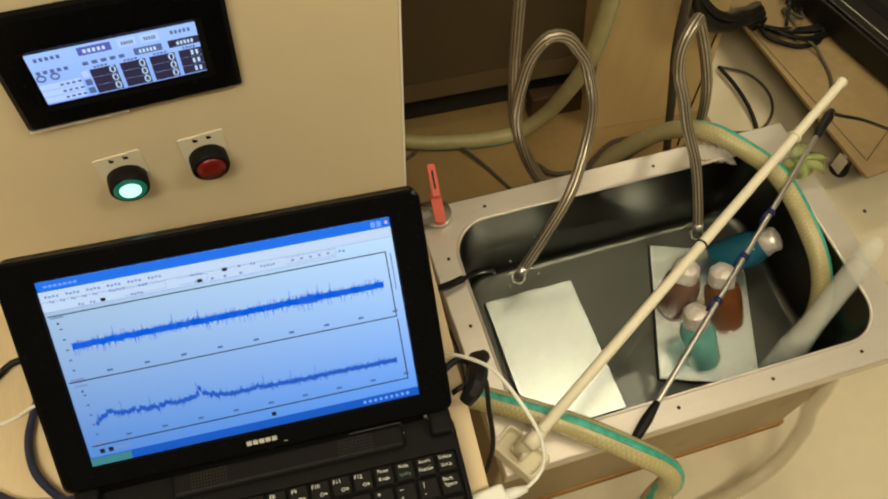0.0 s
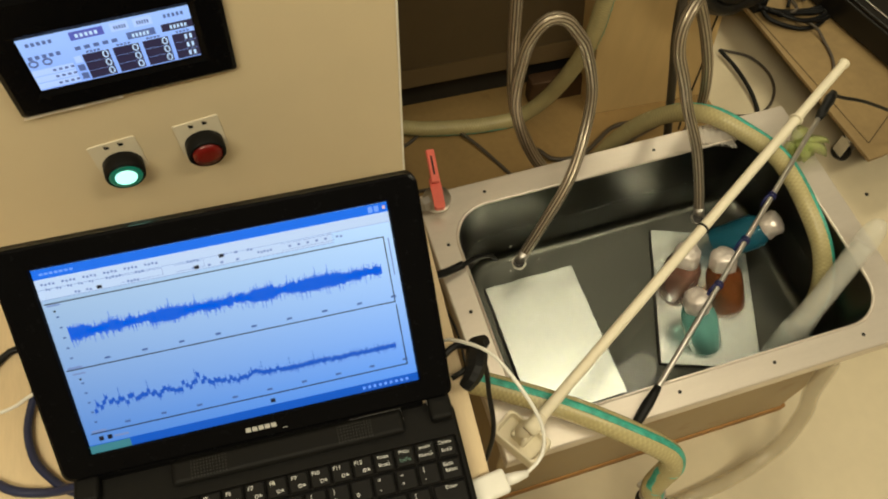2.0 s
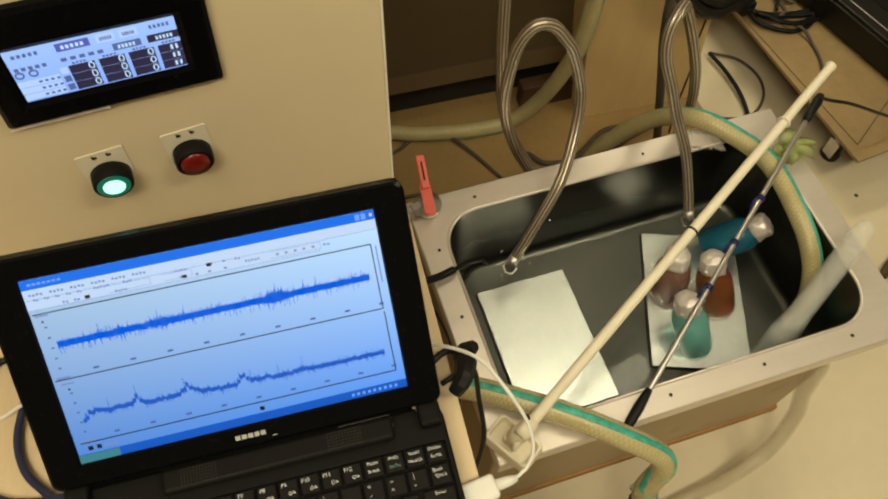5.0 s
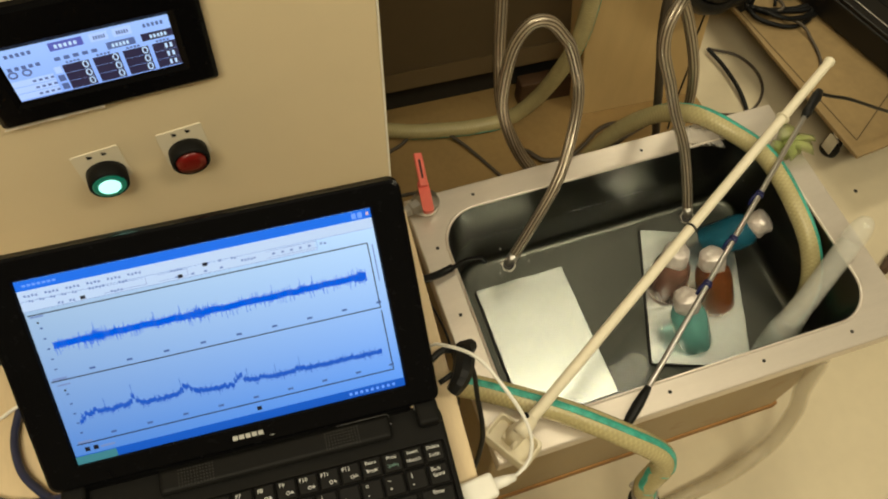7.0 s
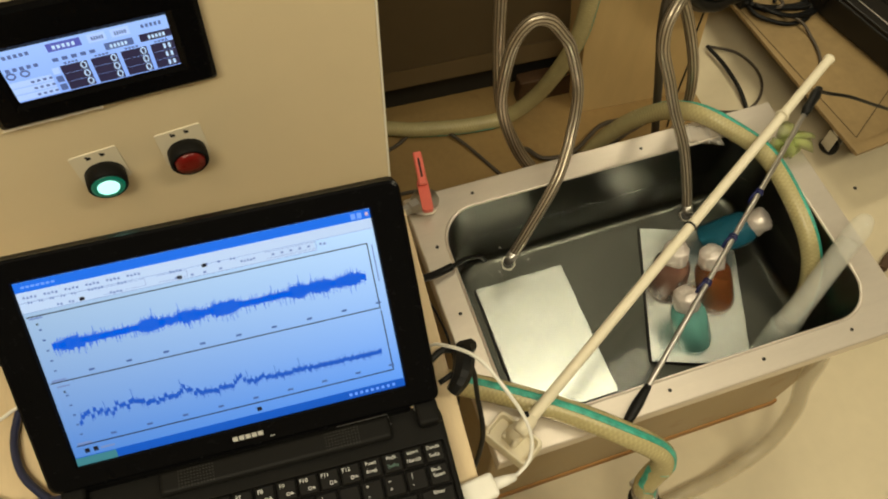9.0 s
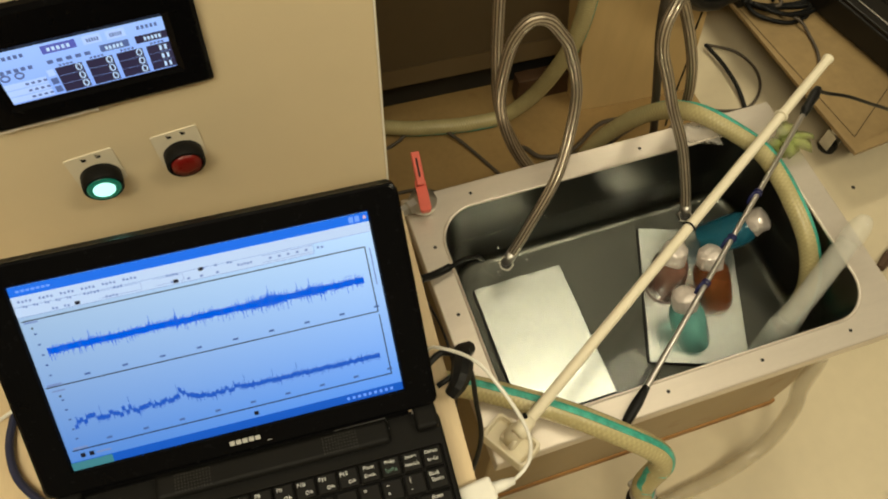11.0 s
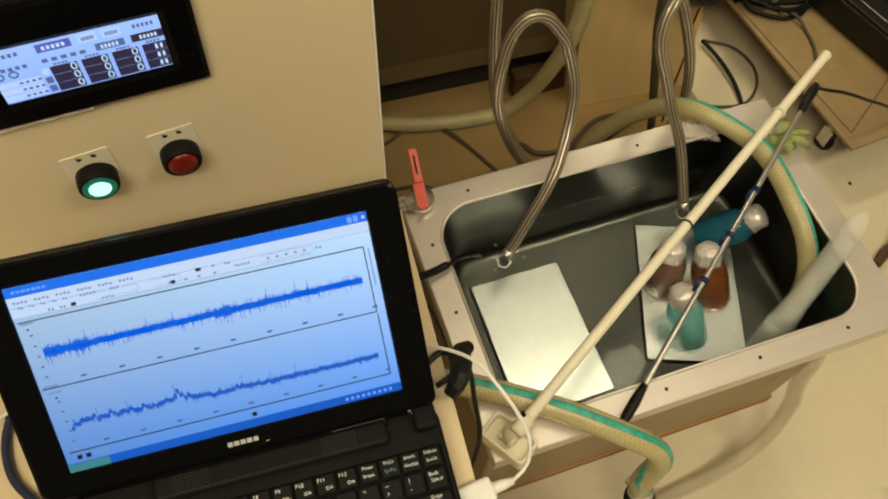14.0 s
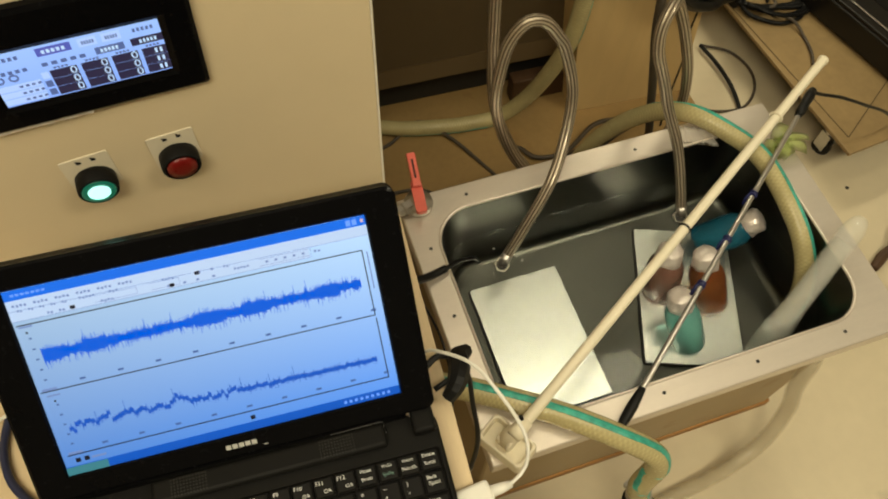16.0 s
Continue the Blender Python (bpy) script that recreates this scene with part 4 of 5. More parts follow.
A = hose("braided_hose", [(0.051, 0.100, 0.72), (0.0544, 0.095, 0.607), (0.0598, 0.095, 0.517), (0.0720, 0.095, 0.419), (0.104, 0.093, 0.3265), (0.1335, 0.093, 0.2646), (0.165, 0.095, 0.20),
                          (0.185, 0.085, 0.175), (0.178, 0.072, 0.19), (0.145, 0.070, 0.255), (0.104, 0.065, 0.325), (0.0715, 0.058, 0.405), (0.0500, 0.052, 0.490), (0.0510, 0.050, 0.565), (0.0590, 0.050, 0.599), (0.0740, 0.050, 0.616),
                          (0.0930, 0.049, 0.611), (0.1105, 0.0485, 0.588), (0.1260, 0.048, 0.560), (0.1440, 0.040, 0.4917), (0.130, 0.010, 0.445), (0.0997, -0.029, 0.415), (0.060, -0.055, 0.362), (0.0302, -0.0718, 0.322)],
         0.0071, "braid", "braided steel hose looping over the tank rim into the water", "hose", group="braided hoses")
nozzle(A, (0.0302, -0.0718, 0.322), (0.0450, -0.0640, 0.342))
B = hose("braided_hose", [(0.365, 0.100, 0.17), (0.358, 0.080, 0.26), (0.3433, 0.062, 0.366), (0.3263, 0.060, 0.4417), (0.300, 0.060, 0.5116), (0.262, 0.050, 0.585), (0.232, 0.025, 0.620), (0.2140, 0.010, 0.605), (0.2150, 0.002, 0.575),
                          (0.2360, 0.0, 0.525), (0.2600, -0.002, 0.4650), (0.2790, -0.025, 0.410), (0.2850, -0.055, 0.360), (0.2867, -0.0772, 0.322)],
         0.0071, "braid", "braided steel hose arching over the tank rim into the water", "hose", group="braided hoses")
nozzle(B, (0.2867, -0.0772, 0.322), (0.2857, -0.068, 0.342))
hose("dark_hose", [(0.255, 0.09, 0.72), (0.2660, 0.09, 0.58), (0.2780, 0.09, 0.50), (0.2930, 0.09, 0.44), (0.317, 0.09, 0.3408), (0.345, 0.095, 0.22), (0.35, 0.10, 0.02)], 0.0060, "dark_cable", "dark brown hose hanging behind the tank", "hose")
hose("floor_hose", [(-0.10, 0.40, 0.016), (-0.03, 0.418, 0.016), (0.03, 0.398, 0.016), (0.085, 0.384, 0.016), (0.150, 0.372, 0.016), (0.218, 0.366, 0.022), (0.2627, 0.345, 0.0906), (0.2862, 0.320, 0.187), (0.2996, 0.308, 0.2635), (0.3046, 0.305, 0.341), (0.306, 0.303, 0.50), (0.306, 0.300, 0.75)],
     0.0145, "hose", "cloudy hose with green stripe on the floor behind", "hose", stripe=(0.9, -0.45, -0.2), width=24, group="green-striped hoses")
hose("water_hose", [(0.19, 0.120, 0.016), (0.222, 0.130, 0.06), (0.250, 0.138, 0.15), (0.272, 0.120, 0.25), (0.295, 0.072, 0.352), (0.3220, 0.022, 0.404), (0.3560, -0.026, 0.4075), (0.3770, -0.074, 0.4060), (0.3820, -0.140, 0.3950), (0.3840, -0.195, 0.370), (0.3800, -0.232, 0.325), (0.36, -0.25, 0.275)],
     0.0127, "hose", "cloudy reinforced hose with green stripe hung into the tank", "hose", stripe=(0.6, -0.2, 1.0), width=36, group="green-striped hoses")
E_ = hose("drain_hose", [(-0.26, -0.12, 0.33), (-0.19, -0.184, 0.375), (-0.107, -0.2335, 0.405), (-0.06, -0.2610, 0.4055), (0.0, -0.3026, 0.4060), (0.052, -0.3440, 0.400), (0.0883, -0.3670, 0.372), (0.0962, -0.3770, 0.345), (0.0925, -0.3800, 0.315), (0.0865, -0.3840, 0.288), (0.0890, -0.3910, 0.260)],
          0.0135, "hose", "cloudy reinforced hose with green stripe laid over the tank rim", "hose", stripe=(0.03, 0.10, 1.0), width=34, group="green-striped hoses")
m = rod_matrix((0.0888, -0.3904, 0.263), (0.0866, -0.3845, 0.287))
part("hose_clamp", lathe([(0.0152, -0.005), (0.0156, -0.004), (0.0156, 0.004), (0.0152, 0.005)], 24, m=m), "metal", E_, "steel hose clamp", smooth=True)
part("clamp_screw", box(-0.006, 0.006, -0.0195, -0.0150, -0.0045, 0.0045, 0.001), "metal", E_, at=m)
part("hose_fitting", lathe([(0.019, -0.10), (0.019, -0.02), (0.0125, -0.014), (0.0125, -0.004)], 20, m=m), "rubber", E_, "black hose fitting", smooth=True)
CLEAR = [(0.335, -0.318, 0.345), (0.352, -0.319, 0.30), (0.3775, -0.3240, 0.20), (0.3890, -0.3390, 0.13), (0.3640, -0.3625, 0.06), (0.2942, -0.3800, 0.028), (0.2166, -0.3870, 0.016), (0.10, -0.40, 0.0155), (-0.05, -0.41, 0.0155)]
ct = hose("clear_tube", CLEAR, 0.0115, "clear", "cloudy clear tube hanging under the tank front", "tube")
part("bore", sweep(CLEAR, 0.0090), "clear", ct, smooth=True)


def milky_tube():
    a, b = Vector((0.300, -0.287, 0.262)), Vector((0.410, -0.212, 0.432))
    t = tagged(part("plastic_pipe", sweep([a, a.lerp(b, 0.33), a.lerp(b, 0.66), b - Vector((0, 0, 0.004)), b + Vector((0.018, 0.010, 0.004))], lambda s: 0.0190 - 0.0048 * min(1, max(0, (s - 0.22) / 0.2)) if s < 0.88 else 0.0142 * math.sqrt(max(0.02, 1 - ((s - 0.88) / 0.12) ** 2)), 24, 0.003), "milky", smooth=True),
               "milky translucent plastic pipe leaning out of the tank", "pipe")
    m = rod_matrix(a, b)
    part("bore", sweep([a, a.lerp(b, 0.5), a.lerp(b, 0.92)], lambda s: 0.0160 - 0.0040 * min(1, max(0, (s - 0.22) / 0.2)), 24, 0.003), "milky", t, smooth=True)
    part("rim", ring_torus(0.0176, 0.0012, 28, m @ pose(0, 0, 0.06)), "milky", t)


milky_tube()


# ---- valve beside the tank ----
def valve():
    t = thing("ball_valve", pose(-0.0628, 0.001, FZ + 0.0008), "grey pipe valve with a salmon red lever", "valve")
    part("body", lathe([(0.0150, 0.0), (0.0175, 0.003), (0.0180, 0.010), (0.0160, 0.015), (0.009, 0.018), (0.006, 0.024)], 24), "metal", t, smooth=True)
    m = rod_matrix((0, 0, 0.010), (-0.05, -0.012, 0.010))
    part("side_port", lathe([(0.0095, 0.010), (0.0095, 0.021), (0.0075, 0.023), (0.0075, 0.034)], 6, m=m), "metal", t, "worn brass side port")
    bm = skin([[(x, y, 0.024) for x, y in rloop(-0.0068, 0.0068, -0.024, 0.022, 0.004)], [(x, y, 0.030) for x, y in rloop(-0.0068, 0.0068, -0.024, 0.022, 0.004)]], cap0=True, cap1=True)
    lever = part("lever", bm, "red", t, "salmon red plastic lever", pose(0, 0, -0.004, 0, 0, -7))
    part("lever_grip", box(-0.0055, 0.0055, 0.014, 0.060, 0.0305, 0.0365, 0.002), "red", lever, at=pose(0, 0, 0.0, 8))
    part("lever_slot", box(-0.0012, 0.0012, 0.024, 0.050, 0.0366, 0.0369), "hole", lever, at=pose(0, 0, 0.0, 8))


valve()


# ---- cables near the laptop ----
def cable(name, pts, r, m, label, group=""):
    return tagged(part(name, sweep(pts, r, 10), m, smooth=True), label, "cable", group)


probe = cable("probe_cable", [(-0.1300, -0.150, 0.575), (-0.118, -0.125, 0.47), (-0.098, -0.105, 0.408), (-0.0605, -0.097, 0.401), (-0.040, -0.086, 0.388), (-0.014, -0.070, 0.352), (-0.004, -0.058, 0.322), (0.004, -0.052, 0.290)], 0.0030, "rubber", "black probe cable leading into the water")
part("probe_sleeve", sweep([(-0.102, -0.1085, 0.415), (-0.0800, -0.102, 0.404), (-0.0605, -0.097, 0.4015)], 0.0048, 12, 0.003), "rubber", probe, smooth=True)
usb = cable("usb_cable", [(-0.1500, -0.283, 0.657), (-0.1440, -0.2830, 0.664), (-0.1240, -0.3100, 0.690), (-0.1120, -0.340, 0.692), (-0.1010, -0.366, 0.668), (-0.1050, -0.383, 0.650), (-0.1220, -0.3915, 0.645), (-0.134, -0.3915, 0.6465)], 0.0014, "white", "white USB cable with plug lying beside the laptop")
part("plug", box(-0.012, 0.018, -0.0095, 0.0085, 0.0, 0.0095, 0.003, 3), "white", usb, "white plastic plug", pose(-0.1520, -0.3920, 0.6402, 0, 0, 5))
part("strain_relief", lathe([(0.0045, 0), (0.0040, 0.008), (0.0026, 0.016)], 12, m=rod_matrix((-0.1345, -0.3915, 0.6462), (-0.12, -0.391, 0.6455))), "white", usb, smooth=True)
pw = cable("power_cord", [(-0.150, -0.310, 0.654), (-0.1370, -0.306, 0.655), (-0.1260, -0.298, 0.650), (-0.118, -0.300, 0.628), (-0.117, -0.312, 0.598), (-0.117, -0.334, 0.550), (-0.130, -0.350, 0.47), (-0.14, -0.36, 0.36), (-0.17, -0.35, 0.02)], 0.0022, "rubber", "black power cord with a clip hanging off the table edge")
part("clip", sweep([(-0.1420, -0.3180, 0.650), (-0.1335, -0.3120, 0.656), (-0.1260, -0.2980, 0.653), (-0.1230, -0.2880, 0.646), (-0.1140, -0.2820, 0.636)], lambda s: 0.0055 + 0.003 * math.sin(3.1 * s), 8, 0.004), "rubber", pw, "black rubber cord clip")
part("loop", sweep([(-0.150, -0.290, 0.652), (-0.138, -0.284, 0.650), (-0.125, -0.286, 0.640)], 0.0028, 8), "rubber", pw)
cable("thin_wire", [(-0.108, -0.10, 0.41), (-0.104, -0.115, 0.40), (-0.0960, -0.150, 0.398), (-0.0935, -0.190, 0.395), (-0.098, -0.235, 0.36), (-0.11, -0.26, 0.2)], 0.0014, "rubber", "thin black wire along the tank rim")
cable("left_cord", [(-0.436, -0.205, 0.645), (-0.446, -0.215, 0.645), (-0.4520, -0.231, 0.645), (-0.4572, -0.254, 0.645), (-0.4533, -0.2789, 0.645), (-0.439, -0.300, 0.645), (-0.4262, -0.3109, 0.646), (-0.405, -0.322, 0.652)], 0.0030, "blue_cable", "dark blue cord curled beside the laptop")
cable("left_cord", [(-0.52, -0.215, 0.644), (-0.4842, -0.1990, 0.644), (-0.4672, -0.1870, 0.644), (-0.4520, -0.1880, 0.644), (-0.435, -0.20, 0.644)], 0.0028, "rubber", "black cord curled beside the laptop")

cable("left_cord", [(-0.53, -0.262, 0.644), (-0.4864, -0.2833, 0.644), (-0.4677, -0.2964, 0.644), (-0.4449, -0.3040, 0.644), (-0.4255, -0.3075, 0.651), (-0.405, -0.310, 0.655)], 0.0034, "blue_cable", "dark blue cord curled beside the laptop")
cable("white_wire", [(-0.52, -0.236, 0.6425), (-0.4812, -0.2342, 0.6425), (-0.465, -0.2315, 0.6425), (-0.4500, -0.2300, 0.6505), (-0.430, -0.225, 0.6425)], 0.0014, "white", "thin white wire beside the laptop")
tagged(part("brown_strap", sweep([(0.742, -0.146, 0.008), (0.770, -0.130, 0.010), (0.798, -0.118, 0.018), (0.83, -0.085, 0.010), (0.92, -0.05, 0.008)], lambda s: 0.0075 + 0.002 * math.sin(11 * s), 8), "brown_wood"), "dark brown strap lying on the floor", "strap")
part("floor_mark", lathe([(0.0045, -0.0005), (0.0035, 0.0006)], 9), "hole", bpy.data.objects["floor"], "small dark chip in the floor", pose(0.7997, 0.0214, 0))


# ---- things behind the tank ----
def rear_cabinet():
    t = thing("rear_cabinet", pose(0.1, 0.432, 0.0016, 0, 0, -2.5), "brown steel cabinet with pale plinth standing behind", "cabinet")
    part("body", box(-0.55, 0.335, 0.0, 0.45, 0.140, 1.80, 0.003), "dark_cab", t)
    # dark block fills the gap, painting the shade below the plinth
    part("base_shade", box(-0.54, 0.325, 0.035, 0.43, 0, 0.0895, 0.003), "hole", t, "dark block standing in for the shade under the cabinet")
    part("plinth", box(-0.55, 0.335, 0.002, 0.44, 0.090, 0.1385, 0.002), "plinth", t, "dull plinth strip")
    for x in (-0.45, 0.16):
        part("wood_block", box(x, x + 0.165, -0.022, 0.007, 0, 0.060, 0.003), "brown_wood", t, "dark brown wooden block")


rear_cabinet()


def floor_darkening_sheet():
    # brown sheet added to darken the floor between tank and cabinet
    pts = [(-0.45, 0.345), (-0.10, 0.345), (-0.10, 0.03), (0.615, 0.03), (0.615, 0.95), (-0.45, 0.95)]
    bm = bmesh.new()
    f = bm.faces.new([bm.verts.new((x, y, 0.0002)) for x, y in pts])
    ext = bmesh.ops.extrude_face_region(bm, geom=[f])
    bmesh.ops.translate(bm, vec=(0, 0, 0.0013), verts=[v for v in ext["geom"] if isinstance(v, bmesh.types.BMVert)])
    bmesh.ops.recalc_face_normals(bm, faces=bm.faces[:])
    tagged(part("floor_darkening_sheet", bm, "dark_floor_sheet"), "thin brown sheet added to darken the floor behind the tank", "board")


floor_darkening_sheet()
pb = thing("plywood_box", pose(0.600, 0.33, 0.0016, 0, 0, -4), "ochre plywood box with leaning sides standing on floor", "box")
LEAN = Matrix(((1, 0, -0.12, 0), (0, 1, 0, 0), (0, 0, 1, 0), (0, 0, 0, 1)))
for nm, b in (("front_panel", (-0.235, 0, 0, 0.012)), ("side_panel", (-0.012, 0, 0.0125, 0.35)), ("side_panel", (-0.235, -0.223, 0.0125, 0.35)), ("back_panel", (-0.222, -0.0125, 0.338, 0.35))):
    bm = box(*b, 0, 0.62, 0.002)
    bm.transform(LEAN)
    part(nm, bm, "ochre", pb)


def cart():
    t = thing("dolly", pose(0.761, 0.041, 0, 0, 0, 5.0), "low plywood dolly with chrome casters", "dolly")
    part("deck", box(0, 0.85, 0, 0.75, 0.092, 0.100, 0.0015), "cart", t)
    # dark frame paints the shadow between deck and floor
    part("under_shade_frame", box(0.018, 0.832, 0.018, 0.732, 0.0717, 0.0918, 0.001), "joint_and_shade", t, "dark frame painting the shade under the deck")
    part("rim_joint", box(0, 0.30, -0.001, 0.001, 0.0998, 0.1004), "joint_and_shade", t, at=pose(0.021, 0.031, 0, 0, 0, 27.5))
    part("rim_joint", box(-0.001, 0.001, 0.0015, 0.68, 0.0998, 0.1004), "joint_and_shade", t, at=pose(0.021, 0.031, 0, 0, 0, 2.4))
    for x in (0.036, 0.80):
        for y in (0.070, 0.69):
            c = part("caster", lathe([(0.013, 0.062), (0.013, 0.0715)], 16, m=pose(x, y, 0)), "metal", t, "chrome caster")
            part("wheel", lathe([(0.014, -0.007), (0.0180, -0.005), (0.0180, 0.005), (0.014, 0.007)], 20, m=pose(x, y, 0.0182, 0, 90, 20)), "rubber", c, "black rubber wheel", smooth=True)
            part("fork", box(x - 0.013, x - 0.0105, y - 0.012, y + 0.012, 0.02, 0.062, 0.001), "metal", c)
            part("fork", box(x + 0.0105, x + 0.013, y - 0.012, y + 0.012, 0.02, 0.062, 0.001), "metal", c)


cart()
eq = thing("equipment_case", pose(0.930, 0.135, 0.100, 0, 0, 14.3), "low dark grey equipment case with bright metal edge on dolly", "case")
part("body", box(0, 0.42, 0, 0.50, 0.006, 0.060, 0.004), "dark_box", eq)
part("lid", box(0.003, 0.417, 0.003, 0.497, 0.0605, 0.068, 0.002), "dark_box", eq)
part("edge_trim", box(0.020, 0.0228, 0.02, 0.48, 0.0683, 0.0700, 0.0006), "metal", eq, "bright metal edge")
for k in range(7):
    part("vent_slot", box(0.06 + 0.045 * k, 0.085 + 0.045 * k, 0.03, 0.46, 0.0682, 0.0690), "rubber", eq)
for x in (0.04, 0.38):
    for y in (0.03, 0.46):
        part("foot", lathe([(0.012, 0), (0.012, 0.0075)], 14, m=pose(x, y, 0)), "rubber", eq)

cable("floor_cable", [(-0.06, 0.36, 0.004), (0.0011, 0.3786, 0.004), (0.0651, 0.4008, 0.020), (0.117, 0.3488, 0.010), (0.1645, 0.2578, 0.004), (0.19, 0.20, 0.004)], 0.0035, "dark_cable", "grey brown cable on the floor behind the tank", "floor cables")
cable("floor_cable", [(0.22, 0.30, 0.005), (0.2346, 0.2904, 0.008), (0.2573, 0.2596, 0.010), (0.3142, 0.2553, 0.012), (0.3923, 0.2972, 0.012), (0.4544, 0.2994, 0.008), (0.52, 0.31, 0.005)], 0.0045, "dark_cable", "dark cable bundle on the floor behind the tank", "floor cables")
cable("floor_cable", [(0.23, 0.225, 0.005), (0.3012, 0.2334, 0.026), (0.3526, 0.2445, 0.030), (0.4022, 0.2496, 0.030), (0.4719, 0.2701, 0.026), (0.53, 0.292, 0.006)], 0.0050, "dark_cable", "dark cable bundle on the floor behind the tank", "floor cables")
cable("floor_cable", [(0.24, 0.215, 0.005), (0.31, 0.222, 0.014), (0.37, 0.240, 0.014), (0.44, 0.268, 0.010), (0.51, 0.30, 0.005)], 0.0035, "rubber", "dark cable bundle on the floor behind the tank", "floor cables")
cable("floor_cable", [(-0.05, 0.27, 0.004), (0.02, 0.262, 0.004), (0.06, 0.225, 0.004), (0.09, 0.16, 0.004)], 0.0035, "dark_cable", "thin dark cable on the floor behind the tank", "floor cables")
cable("black_cable", [(0.6913, 0.4210, 0.012), (0.6982, 0.3668, 0.014), (0.7005, 0.3108, 0.012), (0.6953, 0.2664, 0.008), (0.6862, 0.2363, 0.006), (0.684, 0.228, 0.006)], 0.0042, "rubber", "thick black cable end on the floor", "floor cables")
cable("grey_cable", [(0.6981, 0.4248, 0.006), (0.7465, 0.3899, 0.006), (0.7632, 0.3361, 0.006), (0.7468, 0.2861, 0.006), (0.7022, 0.2513, 0.006), (0.6474, 0.2566, 0.006), (0.5928, 0.2858, 0.006), (0.57, 0.30, 0.006)], 0.0028, "dark_cable", "thin grey cable curled on the floor", "floor cables")
DECK = 0.1045
cable("cart_cable", [(0.745, 0.425, DECK + 0.008), (0.752, 0.390, DECK + 0.004), (0.797, 0.357, DECK), (0.835, 0.354, DECK), (0.858, 0.365, DECK), (0.868, 0.381, DECK + 0.006), (0.90, 0.44, DECK + 0.02), (0.93, 0.50, DECK)], 0.0045, "rubber", "dark cable lying in a tangle on the dolly", "cables on the dolly")
cable("cart_cable", [(0.745, 0.420, DECK + 0.004), (0.790, 0.395, DECK), (0.821, 0.349, DECK + 0.009), (0.828, 0.311, DECK), (0.820, 0.269, DECK), (0.806, 0.240, DECK)], 0.0030, "dark_cable", "dark cable lying in a tangle on the dolly", "cables on the dolly")
for k in range(10):
    pts = [(0.79 + 0.016 * k + 0.03 * noise.noise((i * 0.9, k * 3.1, 1)) + 0.018 * i, 0.40 + 0.022 * k + 0.05 * noise.noise((i * 0.8, k * 2.3, 9)) + 0.012 * i, DECK + 0.014 * (i % 2) + 0.004 * k) for i in range(8)]
    cable("cart_cable", pts, 0.0034, "rubber" if k % 2 else "dark_cable", "dark cable lying in a tangle on the dolly", "cables on the dolly")


for k in range(4):
    cable("cart_cable", [(0.738 + 0.008 * k, 0.424 - 0.006 * k, DECK + 0.012), (0.775, 0.412 - 0.012 * k, DECK + 0.006 * k), (0.815, 0.398 - 0.016 * k + 0.01 * (k % 2), DECK + 0.004 * k), (0.862 + 0.004 * k, 0.392 - 0.008 * k, DECK + 0.004), (0.900, 0.410, DECK + 0.010 + 0.006 * k), (0.935, 0.47, DECK + 0.02)],
          0.0062 - 0.0008 * k, "rubber", "dark cable lying in a tangle on the dolly", "cables on the dolly")
# thick dark strands draped before the upper right of the box
BUNDLE = [(0.420, 0.300, 0.44), (0.450, 0.300, 0.35), (0.500, 0.305, 0.292), (0.550, 0.312, 0.262), (0.620, 0.360, 0.215), (0.690, 0.410, 0.160), (0.742, 0.440, 0.138)]
for k, (dy, dz, r) in enumerate(((0, 0, 0.011), (-0.012, 0.016, 0.009), (0.008, 0.026, 0.010), (-0.004, 0.042, 0.008))):
    cable("hanging_strand", [(x, y + dy, z + dz * (1 - i / 7)) for i, (x, y, z) in enumerate(BUNDLE)], r, "rubber" if k % 2 else "dark_cable", "thick dark strand hanging before the plywood box", "hanging cables")
cable("thin_wire", [(0.540, 0.310, 0.300), (0.546, 0.315, 0.214), (0.549, 0.316, 0.175), (0.549, 0.305, 0.141), (0.53, 0.28, 0.06), (0.52, 0.26, 0.005)], 0.0018, "rubber", "thin black wire hanging before the plywood box")
# black lump on the deck corner, built as an adapter
adapter = thing("adapter_block", pose(0.745, 0.440, 0.1002, 0, 0, 12), "small black adapter block on the dolly corner", "box")
part("body", box(-0.016, 0.014, -0.018, 0.018, 0, 0.026, 0.004), "rubber", adapter)
part("plug_socket", box(-0.010, 0.010, -0.010, 0.010, 0.0263, 0.034, 0.002), "rubber", adapter)


def torn_film():
    """A ragged scrap of clear film stuck on the tank's rear rim."""
    bm = bmesh.new()
    rows = []
    for i in range(25):
        u = i / 24
        x, jag = 0.298 + 0.046 * u, 0.006 * abs(noise.noise((u * 19, 3, 0))) + 0.006 * abs(noise.noise((u * 43, 8, 0)))
        rows.append([bm.verts.new((x, -0.012 - 0.02 * u + (0.024 + jag) * v, FZ + 0.0006 + (0.006 * v * v if v > 0.6 else 0) + 0.0012 * abs(noise.noise((u * 9, v * 3, 5))))) for v in (0, 0.3, 0.6, 0.8, 1.0)])
    for a, b in zip(rows, rows[1:]):
        for k in range(4):
            bm.faces.new((a[k], b[k], b[k + 1], a[k + 1]))
    bmesh.ops.solidify(bm, geom=bm.faces[:], thickness=0.0003)
    tagged(part("plastic_film", bm, "film", smooth=True), "torn scrap of clear plastic film on tank rim", "film")


torn_film()


